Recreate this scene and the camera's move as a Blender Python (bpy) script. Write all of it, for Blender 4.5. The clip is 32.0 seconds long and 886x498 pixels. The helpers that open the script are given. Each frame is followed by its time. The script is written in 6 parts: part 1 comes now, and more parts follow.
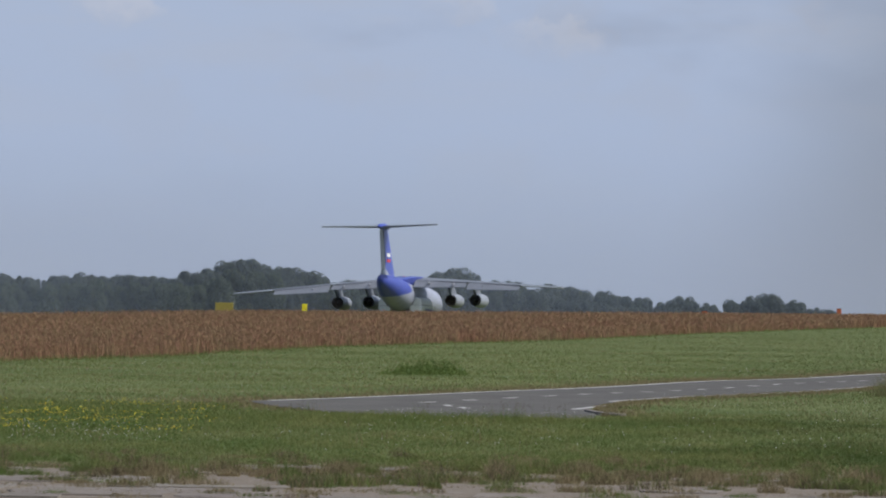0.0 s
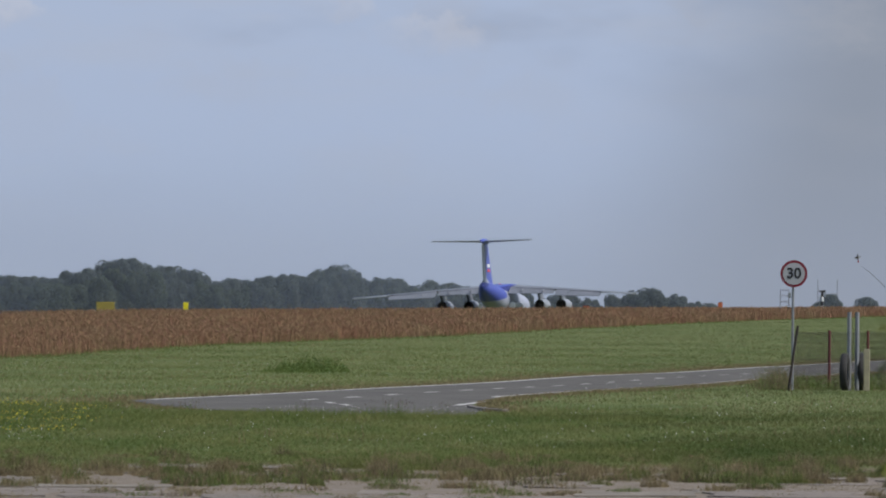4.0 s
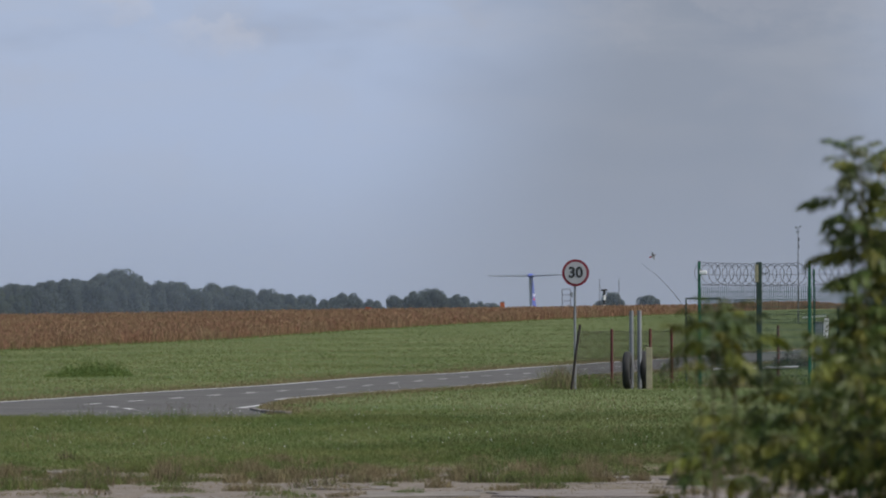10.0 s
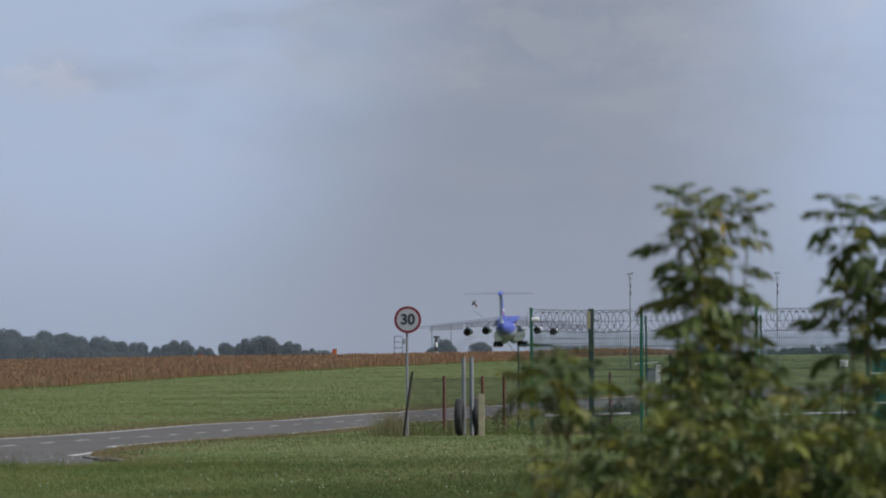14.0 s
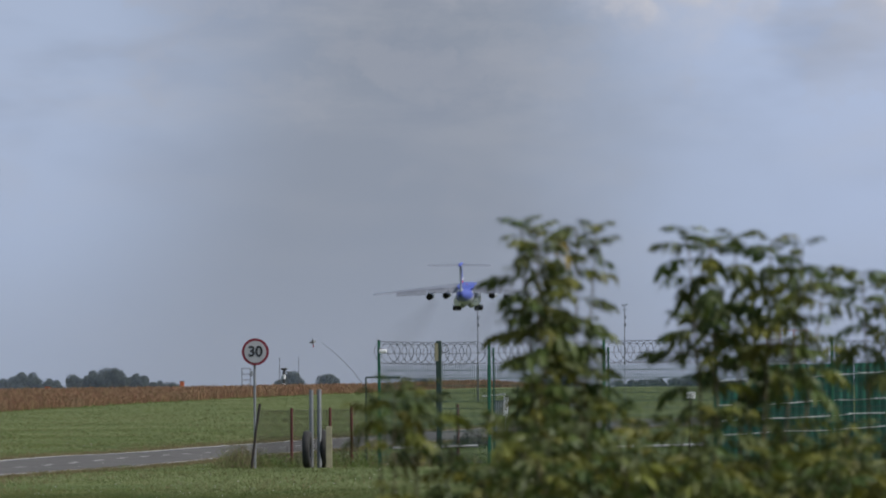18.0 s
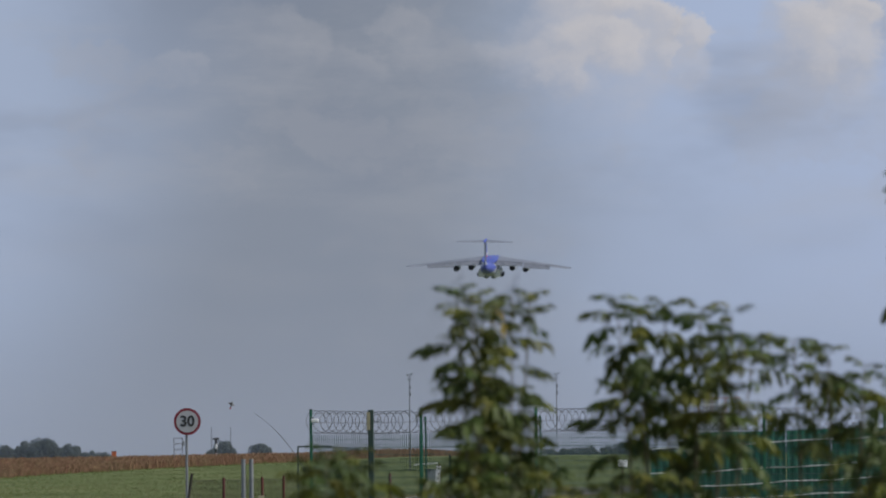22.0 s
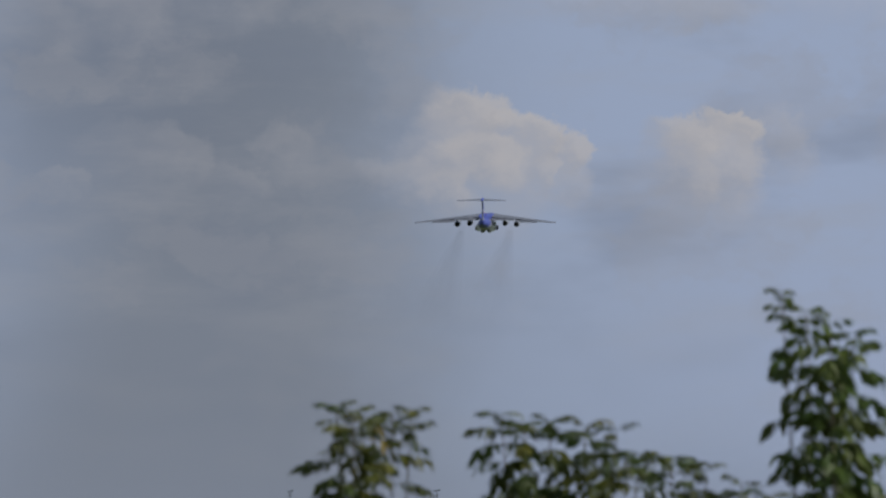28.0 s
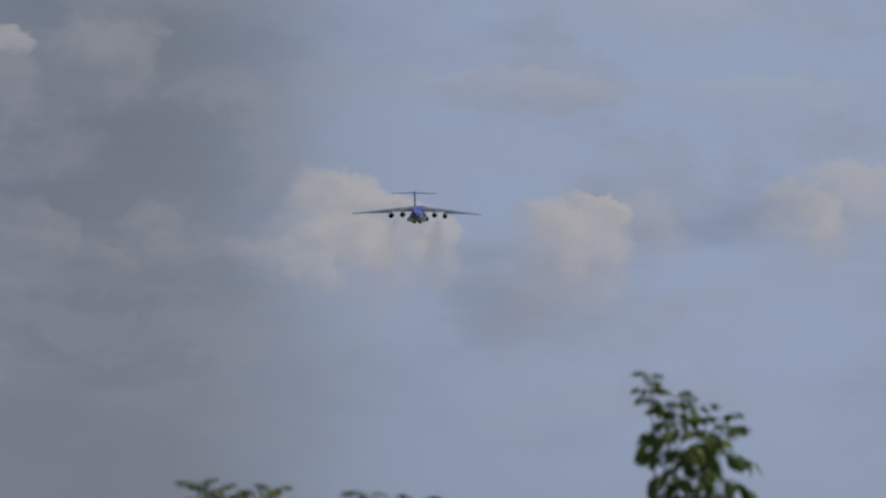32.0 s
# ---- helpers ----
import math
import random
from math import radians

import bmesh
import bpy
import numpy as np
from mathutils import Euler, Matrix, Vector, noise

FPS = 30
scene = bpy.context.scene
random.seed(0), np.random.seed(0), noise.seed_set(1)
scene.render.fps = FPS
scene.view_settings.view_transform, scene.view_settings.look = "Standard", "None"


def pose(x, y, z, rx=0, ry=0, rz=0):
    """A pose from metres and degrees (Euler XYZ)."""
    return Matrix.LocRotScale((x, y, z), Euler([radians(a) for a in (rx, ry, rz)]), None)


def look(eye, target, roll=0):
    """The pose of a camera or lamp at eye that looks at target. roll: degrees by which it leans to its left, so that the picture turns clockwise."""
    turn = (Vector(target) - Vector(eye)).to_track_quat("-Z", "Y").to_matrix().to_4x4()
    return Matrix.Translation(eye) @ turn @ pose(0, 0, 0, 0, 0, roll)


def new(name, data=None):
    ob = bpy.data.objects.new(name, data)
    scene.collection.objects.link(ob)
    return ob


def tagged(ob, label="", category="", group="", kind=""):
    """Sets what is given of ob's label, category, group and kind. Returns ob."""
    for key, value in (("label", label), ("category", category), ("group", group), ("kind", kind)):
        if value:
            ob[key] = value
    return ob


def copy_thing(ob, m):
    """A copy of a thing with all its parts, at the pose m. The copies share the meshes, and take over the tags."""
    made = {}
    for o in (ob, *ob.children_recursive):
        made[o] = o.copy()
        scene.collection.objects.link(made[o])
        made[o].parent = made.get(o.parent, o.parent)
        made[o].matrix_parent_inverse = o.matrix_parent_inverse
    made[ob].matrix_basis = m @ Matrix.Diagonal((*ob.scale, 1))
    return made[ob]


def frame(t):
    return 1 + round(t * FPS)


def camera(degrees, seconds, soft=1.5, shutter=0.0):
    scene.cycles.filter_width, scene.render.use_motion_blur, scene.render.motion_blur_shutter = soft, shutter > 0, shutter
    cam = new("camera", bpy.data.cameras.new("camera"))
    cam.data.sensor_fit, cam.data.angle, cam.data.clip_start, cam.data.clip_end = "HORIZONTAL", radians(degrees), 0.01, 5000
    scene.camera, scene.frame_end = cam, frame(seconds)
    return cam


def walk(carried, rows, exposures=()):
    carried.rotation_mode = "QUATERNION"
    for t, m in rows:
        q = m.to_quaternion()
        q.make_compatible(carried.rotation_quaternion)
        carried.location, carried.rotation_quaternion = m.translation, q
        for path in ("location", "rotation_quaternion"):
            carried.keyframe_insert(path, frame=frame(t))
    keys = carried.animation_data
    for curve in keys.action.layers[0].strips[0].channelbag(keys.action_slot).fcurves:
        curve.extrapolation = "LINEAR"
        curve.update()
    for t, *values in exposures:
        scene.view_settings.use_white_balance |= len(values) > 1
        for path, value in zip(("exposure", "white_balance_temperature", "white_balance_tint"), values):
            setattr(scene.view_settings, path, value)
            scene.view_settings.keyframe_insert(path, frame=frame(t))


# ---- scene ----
import functools

F = 784 / math.tan(radians(3.0))      # one radian in the small angle units used by spot()
EYE_Z = 2.1

cam = camera(6.0, 32.0, soft=2.0)
cam.data.dof.use_dof = True
cam.data.dof.focus_distance = 205.0
cam.data.dof.aperture_fstop = 13.2

# seconds, pitch above the horizon, lean, turn (degrees): a tele lens that pans after the airplane from one stand point
PAN = [
    (0.0, 0.4040, -0.9808, 1.60),
    (0.5, 0.4100, -0.7443, 1.36),
    (1.0, 0.4023, -0.4670, 1.20),
    (1.5, 0.3772, -0.4431, 1.14),
    (2.0, 0.3729, -0.3679, 1.02),
    (2.5, 0.3981, -0.3940, 0.96),
    (4.5, 0.3822, -0.3570, 0.70),
    (5.0, 0.3638, -0.2389, 0.52),
    (5.5, 0.3662, -0.2236, 0.24),
    (6.0, 0.4060, -0.0000, -0.00),
    (6.5, 0.4460, 0.2208, -0.19),
    (7.0, 0.5057, 0.3740, -0.29),
    (7.5, 0.5201, 0.3820, -0.37),
    (8.0, 0.5236, 0.4947, -0.43),
    (8.5, 0.5491, 0.4110, -0.54),
    (9.0, 0.5027, 0.2451, -0.59),
    (9.5, 0.4586, 0.1670, -0.63),
    (10.0, 0.4058, 0.1987, -0.68),
    (10.5, 0.3743, 0.1074, -0.73),
    (11.0, 0.4052, 0.2070, -0.87),
    (11.5, 0.4725, 0.3886, -1.11),
    (12.0, 0.5366, 0.6002, -1.33),
    (12.5, 0.5944, 0.6457, -1.44),
    (13.0, 0.6748, 0.5702, -1.55),
    (13.5, 0.7025, 0.3563, -1.66),
    (15.5, 0.7866, 0.5841, -2.33),
    (16.0, 0.8050, 0.5784, -2.48),
    (16.5, 0.8289, 0.4382, -2.58),
    (17.0, 0.8856, 0.3715, -2.68),
    (17.5, 0.9153, 0.3153, -2.79),
    (18.0, 0.9318, 0.3043, -2.85),
    (18.5, 0.9617, 0.3145, -2.88),
    (19.0, 1.0147, 0.3417, -2.89),
    (19.5, 1.0686, 0.3192, -2.92),
    (20.0, 1.1696, 0.5882, -2.92),
    (20.5, 1.2317, 0.5238, -3.09),
    (21.0, 1.2595, 0.6089, -3.27),
    (21.5, 1.3391, 0.5168, -3.32),
    (22.0, 1.3954, 0.5172, -3.31),
    (22.5, 1.4934, 0.4373, -3.30),
    (23.0, 1.6072, 0.4948, -3.34),
    (23.5, 1.8063, 0.5385, -3.42),
    (24.0, 1.9244, 0.3695, -3.57),
    (24.5, 2.0139, 0.3500, -3.70),
    (25.0, 2.0579, 0.2500, -3.76),
    (25.5, 2.0260, 0.3000, -3.84),
    (27.5, 2.1548, 0.3064, -4.09),
    (28.0, 2.1815, 0.3437, -4.12),
    (28.5, 2.2795, 0.1312, -4.16),
    (29.0, 2.4235, 0.0383, -4.36),
    (29.5, 2.5145, -0.0963, -4.54),
    (30.0, 2.5524, -0.2865, -4.69),
    (30.5, 2.6600, -0.3140, -4.80),
    (31.0, 2.7067, -0.3916, -4.91),
    (31.5, 2.7407, -0.2400, -5.01),
    (32.0, 2.7258, -0.3535, -5.05),
]
walk(cam, [(t, pose(0, 0, EYE_Z, 90 + p, r, a)) for t, p, r, a in PAN],
     exposures=[(0.0, 0.0), (13.0, 0.0), (19.0, -0.08), (24.0, -0.35), (27.0, -0.53), (32.0, -0.64)])


def spot(u, v, d):
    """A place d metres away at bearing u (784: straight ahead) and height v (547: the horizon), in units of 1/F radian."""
    a = (u - 784) / F
    return Vector((d * math.sin(a), d * math.cos(a), EYE_Z + (547 - v) / F * d))


# ------------------------------------------------------------------ light
SUN_AZ, SUN_EL = radians(106), radians(46)
sun = new("sun", bpy.data.lights.new("sun", "SUN"))
sun.data.energy, sun.data.angle, sun.data.color = 4.0, radians(0.6), (1.0, 0.96, 0.89)
sun_dir = Vector((math.sin(SUN_AZ) * math.cos(SUN_EL), math.cos(SUN_AZ) * math.cos(SUN_EL), math.sin(SUN_EL)))
sun.matrix_world = look(sun_dir * 300, (0, 0, 0))


class Nodes:
    """Short hand for building node trees."""

    def __init__(self, tree):
        self.tree = tree
        tree.nodes.clear()

    def add(self, kind):
        return self.tree.nodes.new(kind)

    def put(self, node, key, value):
        if isinstance(value, bpy.types.NodeSocket):
            self.tree.links.new(value, node.inputs[key])
        else:
            node.inputs[key].default_value = value

    def math(self, op, a, b=0.0, c=None, clamp=False):
        n = self.add("ShaderNodeMath")
        n.operation, n.use_clamp = op, clamp
        self.put(n, 0, a)
        self.put(n, 1, b)
        if c is not None:
            self.put(n, 2, c)
        return n.outputs[0]

    def ramp(self, value, lo, hi, a=0.0, b=1.0):
        n = self.add("ShaderNodeMapRange")
        n.interpolation_type = "SMOOTHSTEP"
        for k, v in zip(range(5), (value, lo, hi, a, b)):
            self.put(n, k, v)
        return n.outputs[0]

    def mix(self, fac, a, b, blend="MIX"):
        n = self.add("ShaderNodeMix")
        n.data_type, n.blend_type = "RGBA", blend
        self.put(n, 0, fac)
        for key, v in ((6, a), (7, b)):
            self.put(n, key, v if isinstance(v, bpy.types.NodeSocket) else (*v, 1.0))
        return n.outputs[2]

    def noise(self, vec, scale, detail=3.0, rough=0.55, distort=0.0, color=False):
        n = self.add("ShaderNodeTexNoise")
        if vec is not None:
            self.put(n, "Vector", vec)
        self.put(n, "Scale", scale)
        self.put(n, "Detail", detail)
        self.put(n, "Roughness", rough)
        self.put(n, "Distortion", distort)
        return n.outputs[1 if color else 0]

    def vec(self, x, y, z=0.0):
        n = self.add("ShaderNodeCombineXYZ")
        for k, v in enumerate((x, y, z)):
            self.put(n, k, v)
        return n.outputs[0]


def head_group():
    """One cumulus head laid over the sky behind it: crisp and bright on the sunny upper side, melting into the air on the other."""
    tree = bpy.data.node_groups.new("cumulus_head", "ShaderNodeTree")
    for name, kind in (("U", "Float"), ("E", "Float"), ("Rough", "Float"), ("Behind", "Color"), ("CentreU", "Float"), ("CentreE", "Float"), ("InvWidth", "Float"), ("InvHeight", "Float"), ("Weight", "Float"), ("Low", "Float")):
        tree.interface.new_socket(name, in_out="INPUT", socket_type="NodeSocket" + kind)
    tree.interface.new_socket("Sky", in_out="OUTPUT", socket_type="NodeSocketColor")
    N = Nodes(tree)
    i = N.add("NodeGroupInput").outputs
    dx = N.math("MULTIPLY", N.math("SUBTRACT", i[0], i[4]), i[6])
    dy = N.math("MULTIPLY", N.math("SUBTRACT", i[1], i[5]), i[7])
    q = N.math("ADD", N.math("MULTIPLY", dx, dx), N.math("MULTIPLY", dy, dy))
    face = N.math("ADD", N.math("ADD", N.math("MULTIPLY", dx, 0.6), N.math("MULTIPLY", dy, 0.7)), N.math("MULTIPLY", i[2], 1.2))
    melt = N.ramp(face, i[9], 0.45)
    cover = N.math("MULTIPLY", N.math("MULTIPLY", N.ramp(q, 0.55, 1.25, 1.0, 0.0), melt), i[8])
    N.put(N.add("NodeGroupOutput"), 0, N.mix(cover, i[3], N.mix(N.ramp(face, -0.5, 0.9), (0.455, 0.475, 0.555), (0.67, 0.640, 0.650))))
    return tree


def make_world():
    world = bpy.data.worlds.new("sky")
    scene.world = world
    world.use_nodes = True
    N = Nodes(world.node_tree)
    sky = N.add("ShaderNodeTexSky")
    sky.sky_type, sky.sun_disc, sky.sun_elevation, sky.sun_rotation, sky.dust_density = "NISHITA", False, SUN_EL, SUN_AZ, 2.0
    tc = N.add("ShaderNodeTexCoord").outputs["Generated"]
    sep = N.add("ShaderNodeSeparateXYZ")
    N.put(sep, 0, tc)
    x, y, z = sep.outputs
    # bearing and height in thousands of the spot() units
    U = N.math("MULTIPLY", N.math("ARCTAN2", x, y), F / 1000)
    E = N.math("MULTIPLY", z, F / 1000)
    P = N.vec(U, N.math("MULTIPLY", E, 1.5), 0.0)
    wob = N.noise(P, 5.0, 5.0, 0.55)
    wob2 = N.noise(N.vec(N.math("ADD", U, 31.0), E, 3.0), 6.0, 5.0, 0.6)
    fine = N.noise(N.vec(U, E, 17.0), 26.0, 4.0, 0.6)
    Uw = N.math("ADD", N.math("MULTIPLY", N.math("SUBTRACT", fine, 0.5), 0.05), N.math("ADD", U, N.math("MULTIPLY", N.math("SUBTRACT", wob, 0.5), 0.15)))
    Ew = N.math("ADD", N.math("MULTIPLY", N.math("SUBTRACT", fine, 0.5), 0.05), N.math("ADD", E, N.math("MULTIPLY", N.math("SUBTRACT", wob2, 0.5), 0.11)))
    # veil of thin cloud: bluer and brighter to both sides of a broad grey bank
    bank = N.math("MULTIPLY", N.ramp(N.math("SUBTRACT", U, N.math("MULTIPLY", E, 0.40)), -0.14, 0.40), N.ramp(Uw, 0.78, 1.30, 1.0, 0.05))
    veil = N.mix(bank, (0.398, 0.480, 0.655), (0.270, 0.310, 0.392))
    deep = N.math("MULTIPLY", N.math("MULTIPLY", N.ramp(Uw, 0.08, 0.40), N.ramp(Uw, 0.5, 1.05, 1.0, 0.0)), N.ramp(E, 0.45, 0.95))
    veil = N.mix(N.math("MULTIPLY", deep, 0.75), veil, (0.200, 0.235, 0.315))
    veil = N.mix(N.ramp(U, 1.0, 1.8), veil, (0.440, 0.530, 0.740))
    veil = N.mix(N.math("MULTIPLY", N.math("MULTIPLY", N.ramp(Uw, 0.90, 1.40), N.ramp(E, 0.35, 0.75)), 0.6), veil, (0.450, 0.550, 0.780))
    low = N.ramp(E, 0.02, 0.33, 1.0, 0.0)
    veil = N.mix(N.math("MULTIPLY", low, 0.55), veil, (0.315, 0.352, 0.440))
    streak = N.noise(N.vec(N.math("MULTIPLY", U, 1.0), N.math("MULTIPLY", E, 4.0), 7.0), 2.6, 5.0, 0.6)
    veil = N.mix(N.math("MULTIPLY", N.ramp(streak, 0.42, 0.78), N.ramp(E, 0.1, 0.7, 0.06, 0.30)), veil, (0.46, 0.47, 0.52))
    dark = N.noise(N.vec(N.math("ADD", U, 5.3), N.math("MULTIPLY", E, 2.6), 2.0), 2.2, 4.0, 0.5)
    veil = N.mix(N.math("MULTIPLY", N.ramp(dark, 0.5, 0.75), N.ramp(E, 0.15, 0.7, 0.05, 0.45)), veil, (0.235, 0.275, 0.37))
    # soft broad puffs and their paler crowns
    puff = N.noise(N.vec(N.math("ADD", Uw, 2.0), N.math("MULTIPLY", Ew, 1.5), 4.0), 4.2, 5.0, 0.55)
    veil = N.mix(N.math("MULTIPLY", N.ramp(puff, 0.50, 0.66), N.ramp(E, 0.1, 0.75, 0.05, 0.30)), veil, (0.41, 0.42, 0.475))
    # cumulus heads, from the back to the front: bearing, height, half width, half height, weight, and how low the body goes on
    heads = [(1.64, 1.13, 0.26, 0.05, 0.21, 1), (1.40, 0.99, 0.22, 0.04, 0.2, 1), (1.80, 0.985, 0.25, 0.04, 0.18, 1), (0.30, 0.96, 0.16, 0.07, 0.12, 0.8), (0.70, 1.03, 0.12, 0.09, 0.19, 0.9),
             (0.48, 0.98, 0.13, 0.1, 0.17, 0.8), (0.49, 1.06, 0.1, 0.035, 0.55, 0.5), (0.53, 0.72, 0.13, 0.08, 0.088, 0.9), (0.60, 0.73, 0.06, 0.055, 0.088, 0.8), (0.41, 0.68, 0.06, 0.04, 0.13, 0.9),
             (0.72, 0.685, 0.07, 0.04, 0.11, 0.9), (0.80, 0.74, 0.07, 0.05, 0.077, 0.9), (1.13, 0.69, 0.15, 0.13, 0.3, 1.2), (1.52, 0.68, 0.13, 0.13, 0.28, 1.2), (1.00, 0.69, 0.08, 0.05, 0.24, 1), (1.08, 0.655, 0.08, 0.05, 0.30, 1), (2.02, 0.8, 0.13, 0.07, 0.55, 0.9), (1.94, 0.775, 0.085, 0.06, 0.6, 0.8),
             (2.12, 0.82, 0.09, 0.05, 0.5, 0.8), (1.95, 0.73, 0.1, 0.07, 0.3, 1.1), (1.66, 0.74, 0.09, 0.08, 0.26, 1), (1.55, 0.71, 0.1, 0.09, 0.55, 1), (1.50, 0.69, 0.07, 0.09, 0.45, 1.1), (1.50, 0.76, 0.085, 0.05, 0.62, 0.8),
             (1.58, 0.775, 0.055, 0.035, 0.8, 0.5), (1.25, 0.69, 0.1, 0.09, 0.35, 1), (1.29, 0.74, 0.05, 0.05, 0.72, 0.9), (1.25, 0.7, 0.03, 0.05, 0.4, 1), (1.10, 0.76, 0.09, 0.1, 0.5, 1),
             (1.15, 0.715, 0.075, 0.06, 0.62, 0.9), (1.09, 0.69, 0.06, 0.08, 0.45, 1.1), (1.12, 0.8, 0.085, 0.05, 0.66, 0.7), (1.21, 0.77, 0.075, 0.045, 0.8, 0.7), (-0.24, 0.48, 0.09, 0.04, 0.2, 0.8), (-0.43, 0.53, 0.11, 0.04, 0.2, 0.8), (-1.03, 0.52, 0.11, 0.045, 0.3, 0.8)]
    tex = N.noise(N.vec(U, N.math("MULTIPLY", E, 1.3), 11.0), 13.0, 6.0, 0.6)
    rough_ = N.math("SUBTRACT", tex, 0.5)
    cloud = veil
    head = head_group()
    for hu, he, a, b, w, low_ in heads:
        n = N.add("ShaderNodeGroup")
        n.node_tree = head
        for k, value in enumerate((Uw, Ew, rough_, cloud, hu, he, 1 / a, 1 / b, w, -low_)):
            N.put(n, k, value)
        cloud = n.outputs[0]
    # overhead the cover breaks up
    cover = N.noise(N.vec(N.math("MULTIPLY", x, 3.0), N.math("MULTIPLY", y, 3.0), N.math("MULTIPLY", z, 3.0)), 1.6, 5.0, 0.6)
    mask = N.math("MAXIMUM", N.ramp(E, 1.1, 4.5, 0.95, 0.0), N.math("MULTIPLY", N.ramp(cover, 0.45, 0.62), 0.8))
    b1, b2 = N.add("ShaderNodeBackground"), N.add("ShaderNodeBackground")
    N.put(b1, 0, sky.outputs[0])
    N.put(b1, 1, 0.12)
    N.put(b2, 0, cloud)
    N.put(b2, 1, 1.0)
    m = N.add("ShaderNodeMixShader")
    N.put(m, 0, mask)
    N.put(m, 1, b1.outputs[0])
    N.put(m, 2, b2.outputs[0])
    out = N.add("ShaderNodeOutputWorld")
    N.put(out, 0, m.outputs[0])


make_world()

# ------------------------------------------------------------------ materials


def material(name, a, b, rough=0.7, metal=0.0, scale=3.0, detail=5.0, bump=0.0, bump_scale=40.0, per="", amount=0.25,
             lean=0.5, translucent=0.0, coords="Object", spec=0.4, stretch=(1, 1, 1)):
    """Two colours mixed by noise at two scales; per: 'object' or 'island' adds a random tone to each piece."""
    m = bpy.data.materials.new(name)
    m.use_nodes = True
    N = Nodes(m.node_tree)
    tc = N.add("ShaderNodeTexCoord").outputs["Object"] if coords == "Object" else N.add("ShaderNodeNewGeometry").outputs["Position"]
    mp = N.add("ShaderNodeMapping")
    N.put(mp, "Vector", tc)
    mp.inputs["Scale"].default_value = stretch
    tc = mp.outputs[0]
    n1 = N.noise(tc, scale, detail)
    n2 = N.noise(tc, scale * 7.3, 3.0)
    f = N.math("ADD", N.math("MULTIPLY", n1, 0.65), N.math("MULTIPLY", n2, 0.35))
    col = N.mix(N.ramp(f, lean - 0.16, lean + 0.16), a, b)
    if per:
        r = N.add("ShaderNodeObjectInfo").outputs["Random"] if per == "object" else N.add("ShaderNodeNewGeometry").outputs["Random Per Island"]
        hsv = N.add("ShaderNodeHueSaturation")
        N.put(hsv, "Color", col)
        N.put(hsv, "Value", N.math("ADD", N.math("MULTIPLY", r, 2 * amount), 1 - amount))
        N.put(hsv, "Hue", N.math("ADD", N.math("MULTIPLY", N.math("FRACT", N.math("MULTIPLY", r, 7.7)), 0.05 * amount / 0.25), 0.5 - 0.025 * amount / 0.25))
        col = hsv.outputs[0]
    p = N.add("ShaderNodeBsdfPrincipled")
    N.put(p, "Base Color", col)
    N.put(p, "Roughness", N.math("ADD", N.math("MULTIPLY", N.math("SUBTRACT", n2, 0.5), 0.25), rough, clamp=True))
    N.put(p, "Metallic", metal)
    N.put(p, "Specular IOR Level", spec)
    if bump:
        bn = N.add("ShaderNodeBump")
        N.put(bn, "Strength", bump)
        N.put(bn, "Distance", 0.02)
        N.put(bn, "Height", N.noise(tc, bump_scale, 4.0))
        N.put(p, "Normal", bn.outputs[0])
    shader = p.outputs[0]
    if translucent:
        tl = N.add("ShaderNodeBsdfTranslucent")
        N.put(tl, "Color", col)
        mx = N.add("ShaderNodeMixShader")
        N.put(mx, 0, translucent)
        N.put(mx, 1, shader)
        N.put(mx, 2, tl.outputs[0])
        shader = mx.outputs[0]
    out = N.add("ShaderNodeOutputMaterial")
    N.put(out, 0, shader)
    return m


def hull_paint():
    """Pale grey hull, blue over the upper tail cone, slightly dirty."""
    m = bpy.data.materials.new("hull_paint")
    m.use_nodes = True
    N = Nodes(m.node_tree)
    tc = N.add("ShaderNodeTexCoord").outputs["Object"]
    sep = N.add("ShaderNodeSeparateXYZ")
    N.put(sep, 0, tc)
    # the lower edge of the blue rises towards the nose
    edge = N.math("SUBTRACT", sep.outputs[2], N.math("MULTIPLY", N.math("ADD", sep.outputs[1], 15.0), 0.13))
    blue = N.math("MULTIPLY", N.ramp(edge, 3.85, 4.0), N.ramp(sep.outputs[1], -7.4, -7.8))
    col = N.mix(blue, (0.30, 0.325, 0.41), (0.050, 0.075, 0.34))
    dirt = N.noise(tc, 0.9, 5.0)
    streak = N.noise(N.vec(sep.outputs[0], N.math("MULTIPLY", sep.outputs[1], 0.12), sep.outputs[2]), 2.5, 4.0)
    col = N.mix(N.math("MULTIPLY", N.ramp(dirt, 0.45, 0.8), 0.3), col, (0.16, 0.16, 0.17))
    col = N.mix(N.math("MULTIPLY", N.ramp(streak, 0.5, 0.8), 0.25), col, (0.22, 0.22, 0.23))
    p = N.add("ShaderNodeBsdfPrincipled")
    N.put(p, "Base Color", col)
    N.put(p, "Roughness", N.math("ADD", N.math("MULTIPLY", dirt, 0.3), 0.32))
    out = N.add("ShaderNodeOutputMaterial")
    N.put(out, 0, p.outputs[0])
    return m


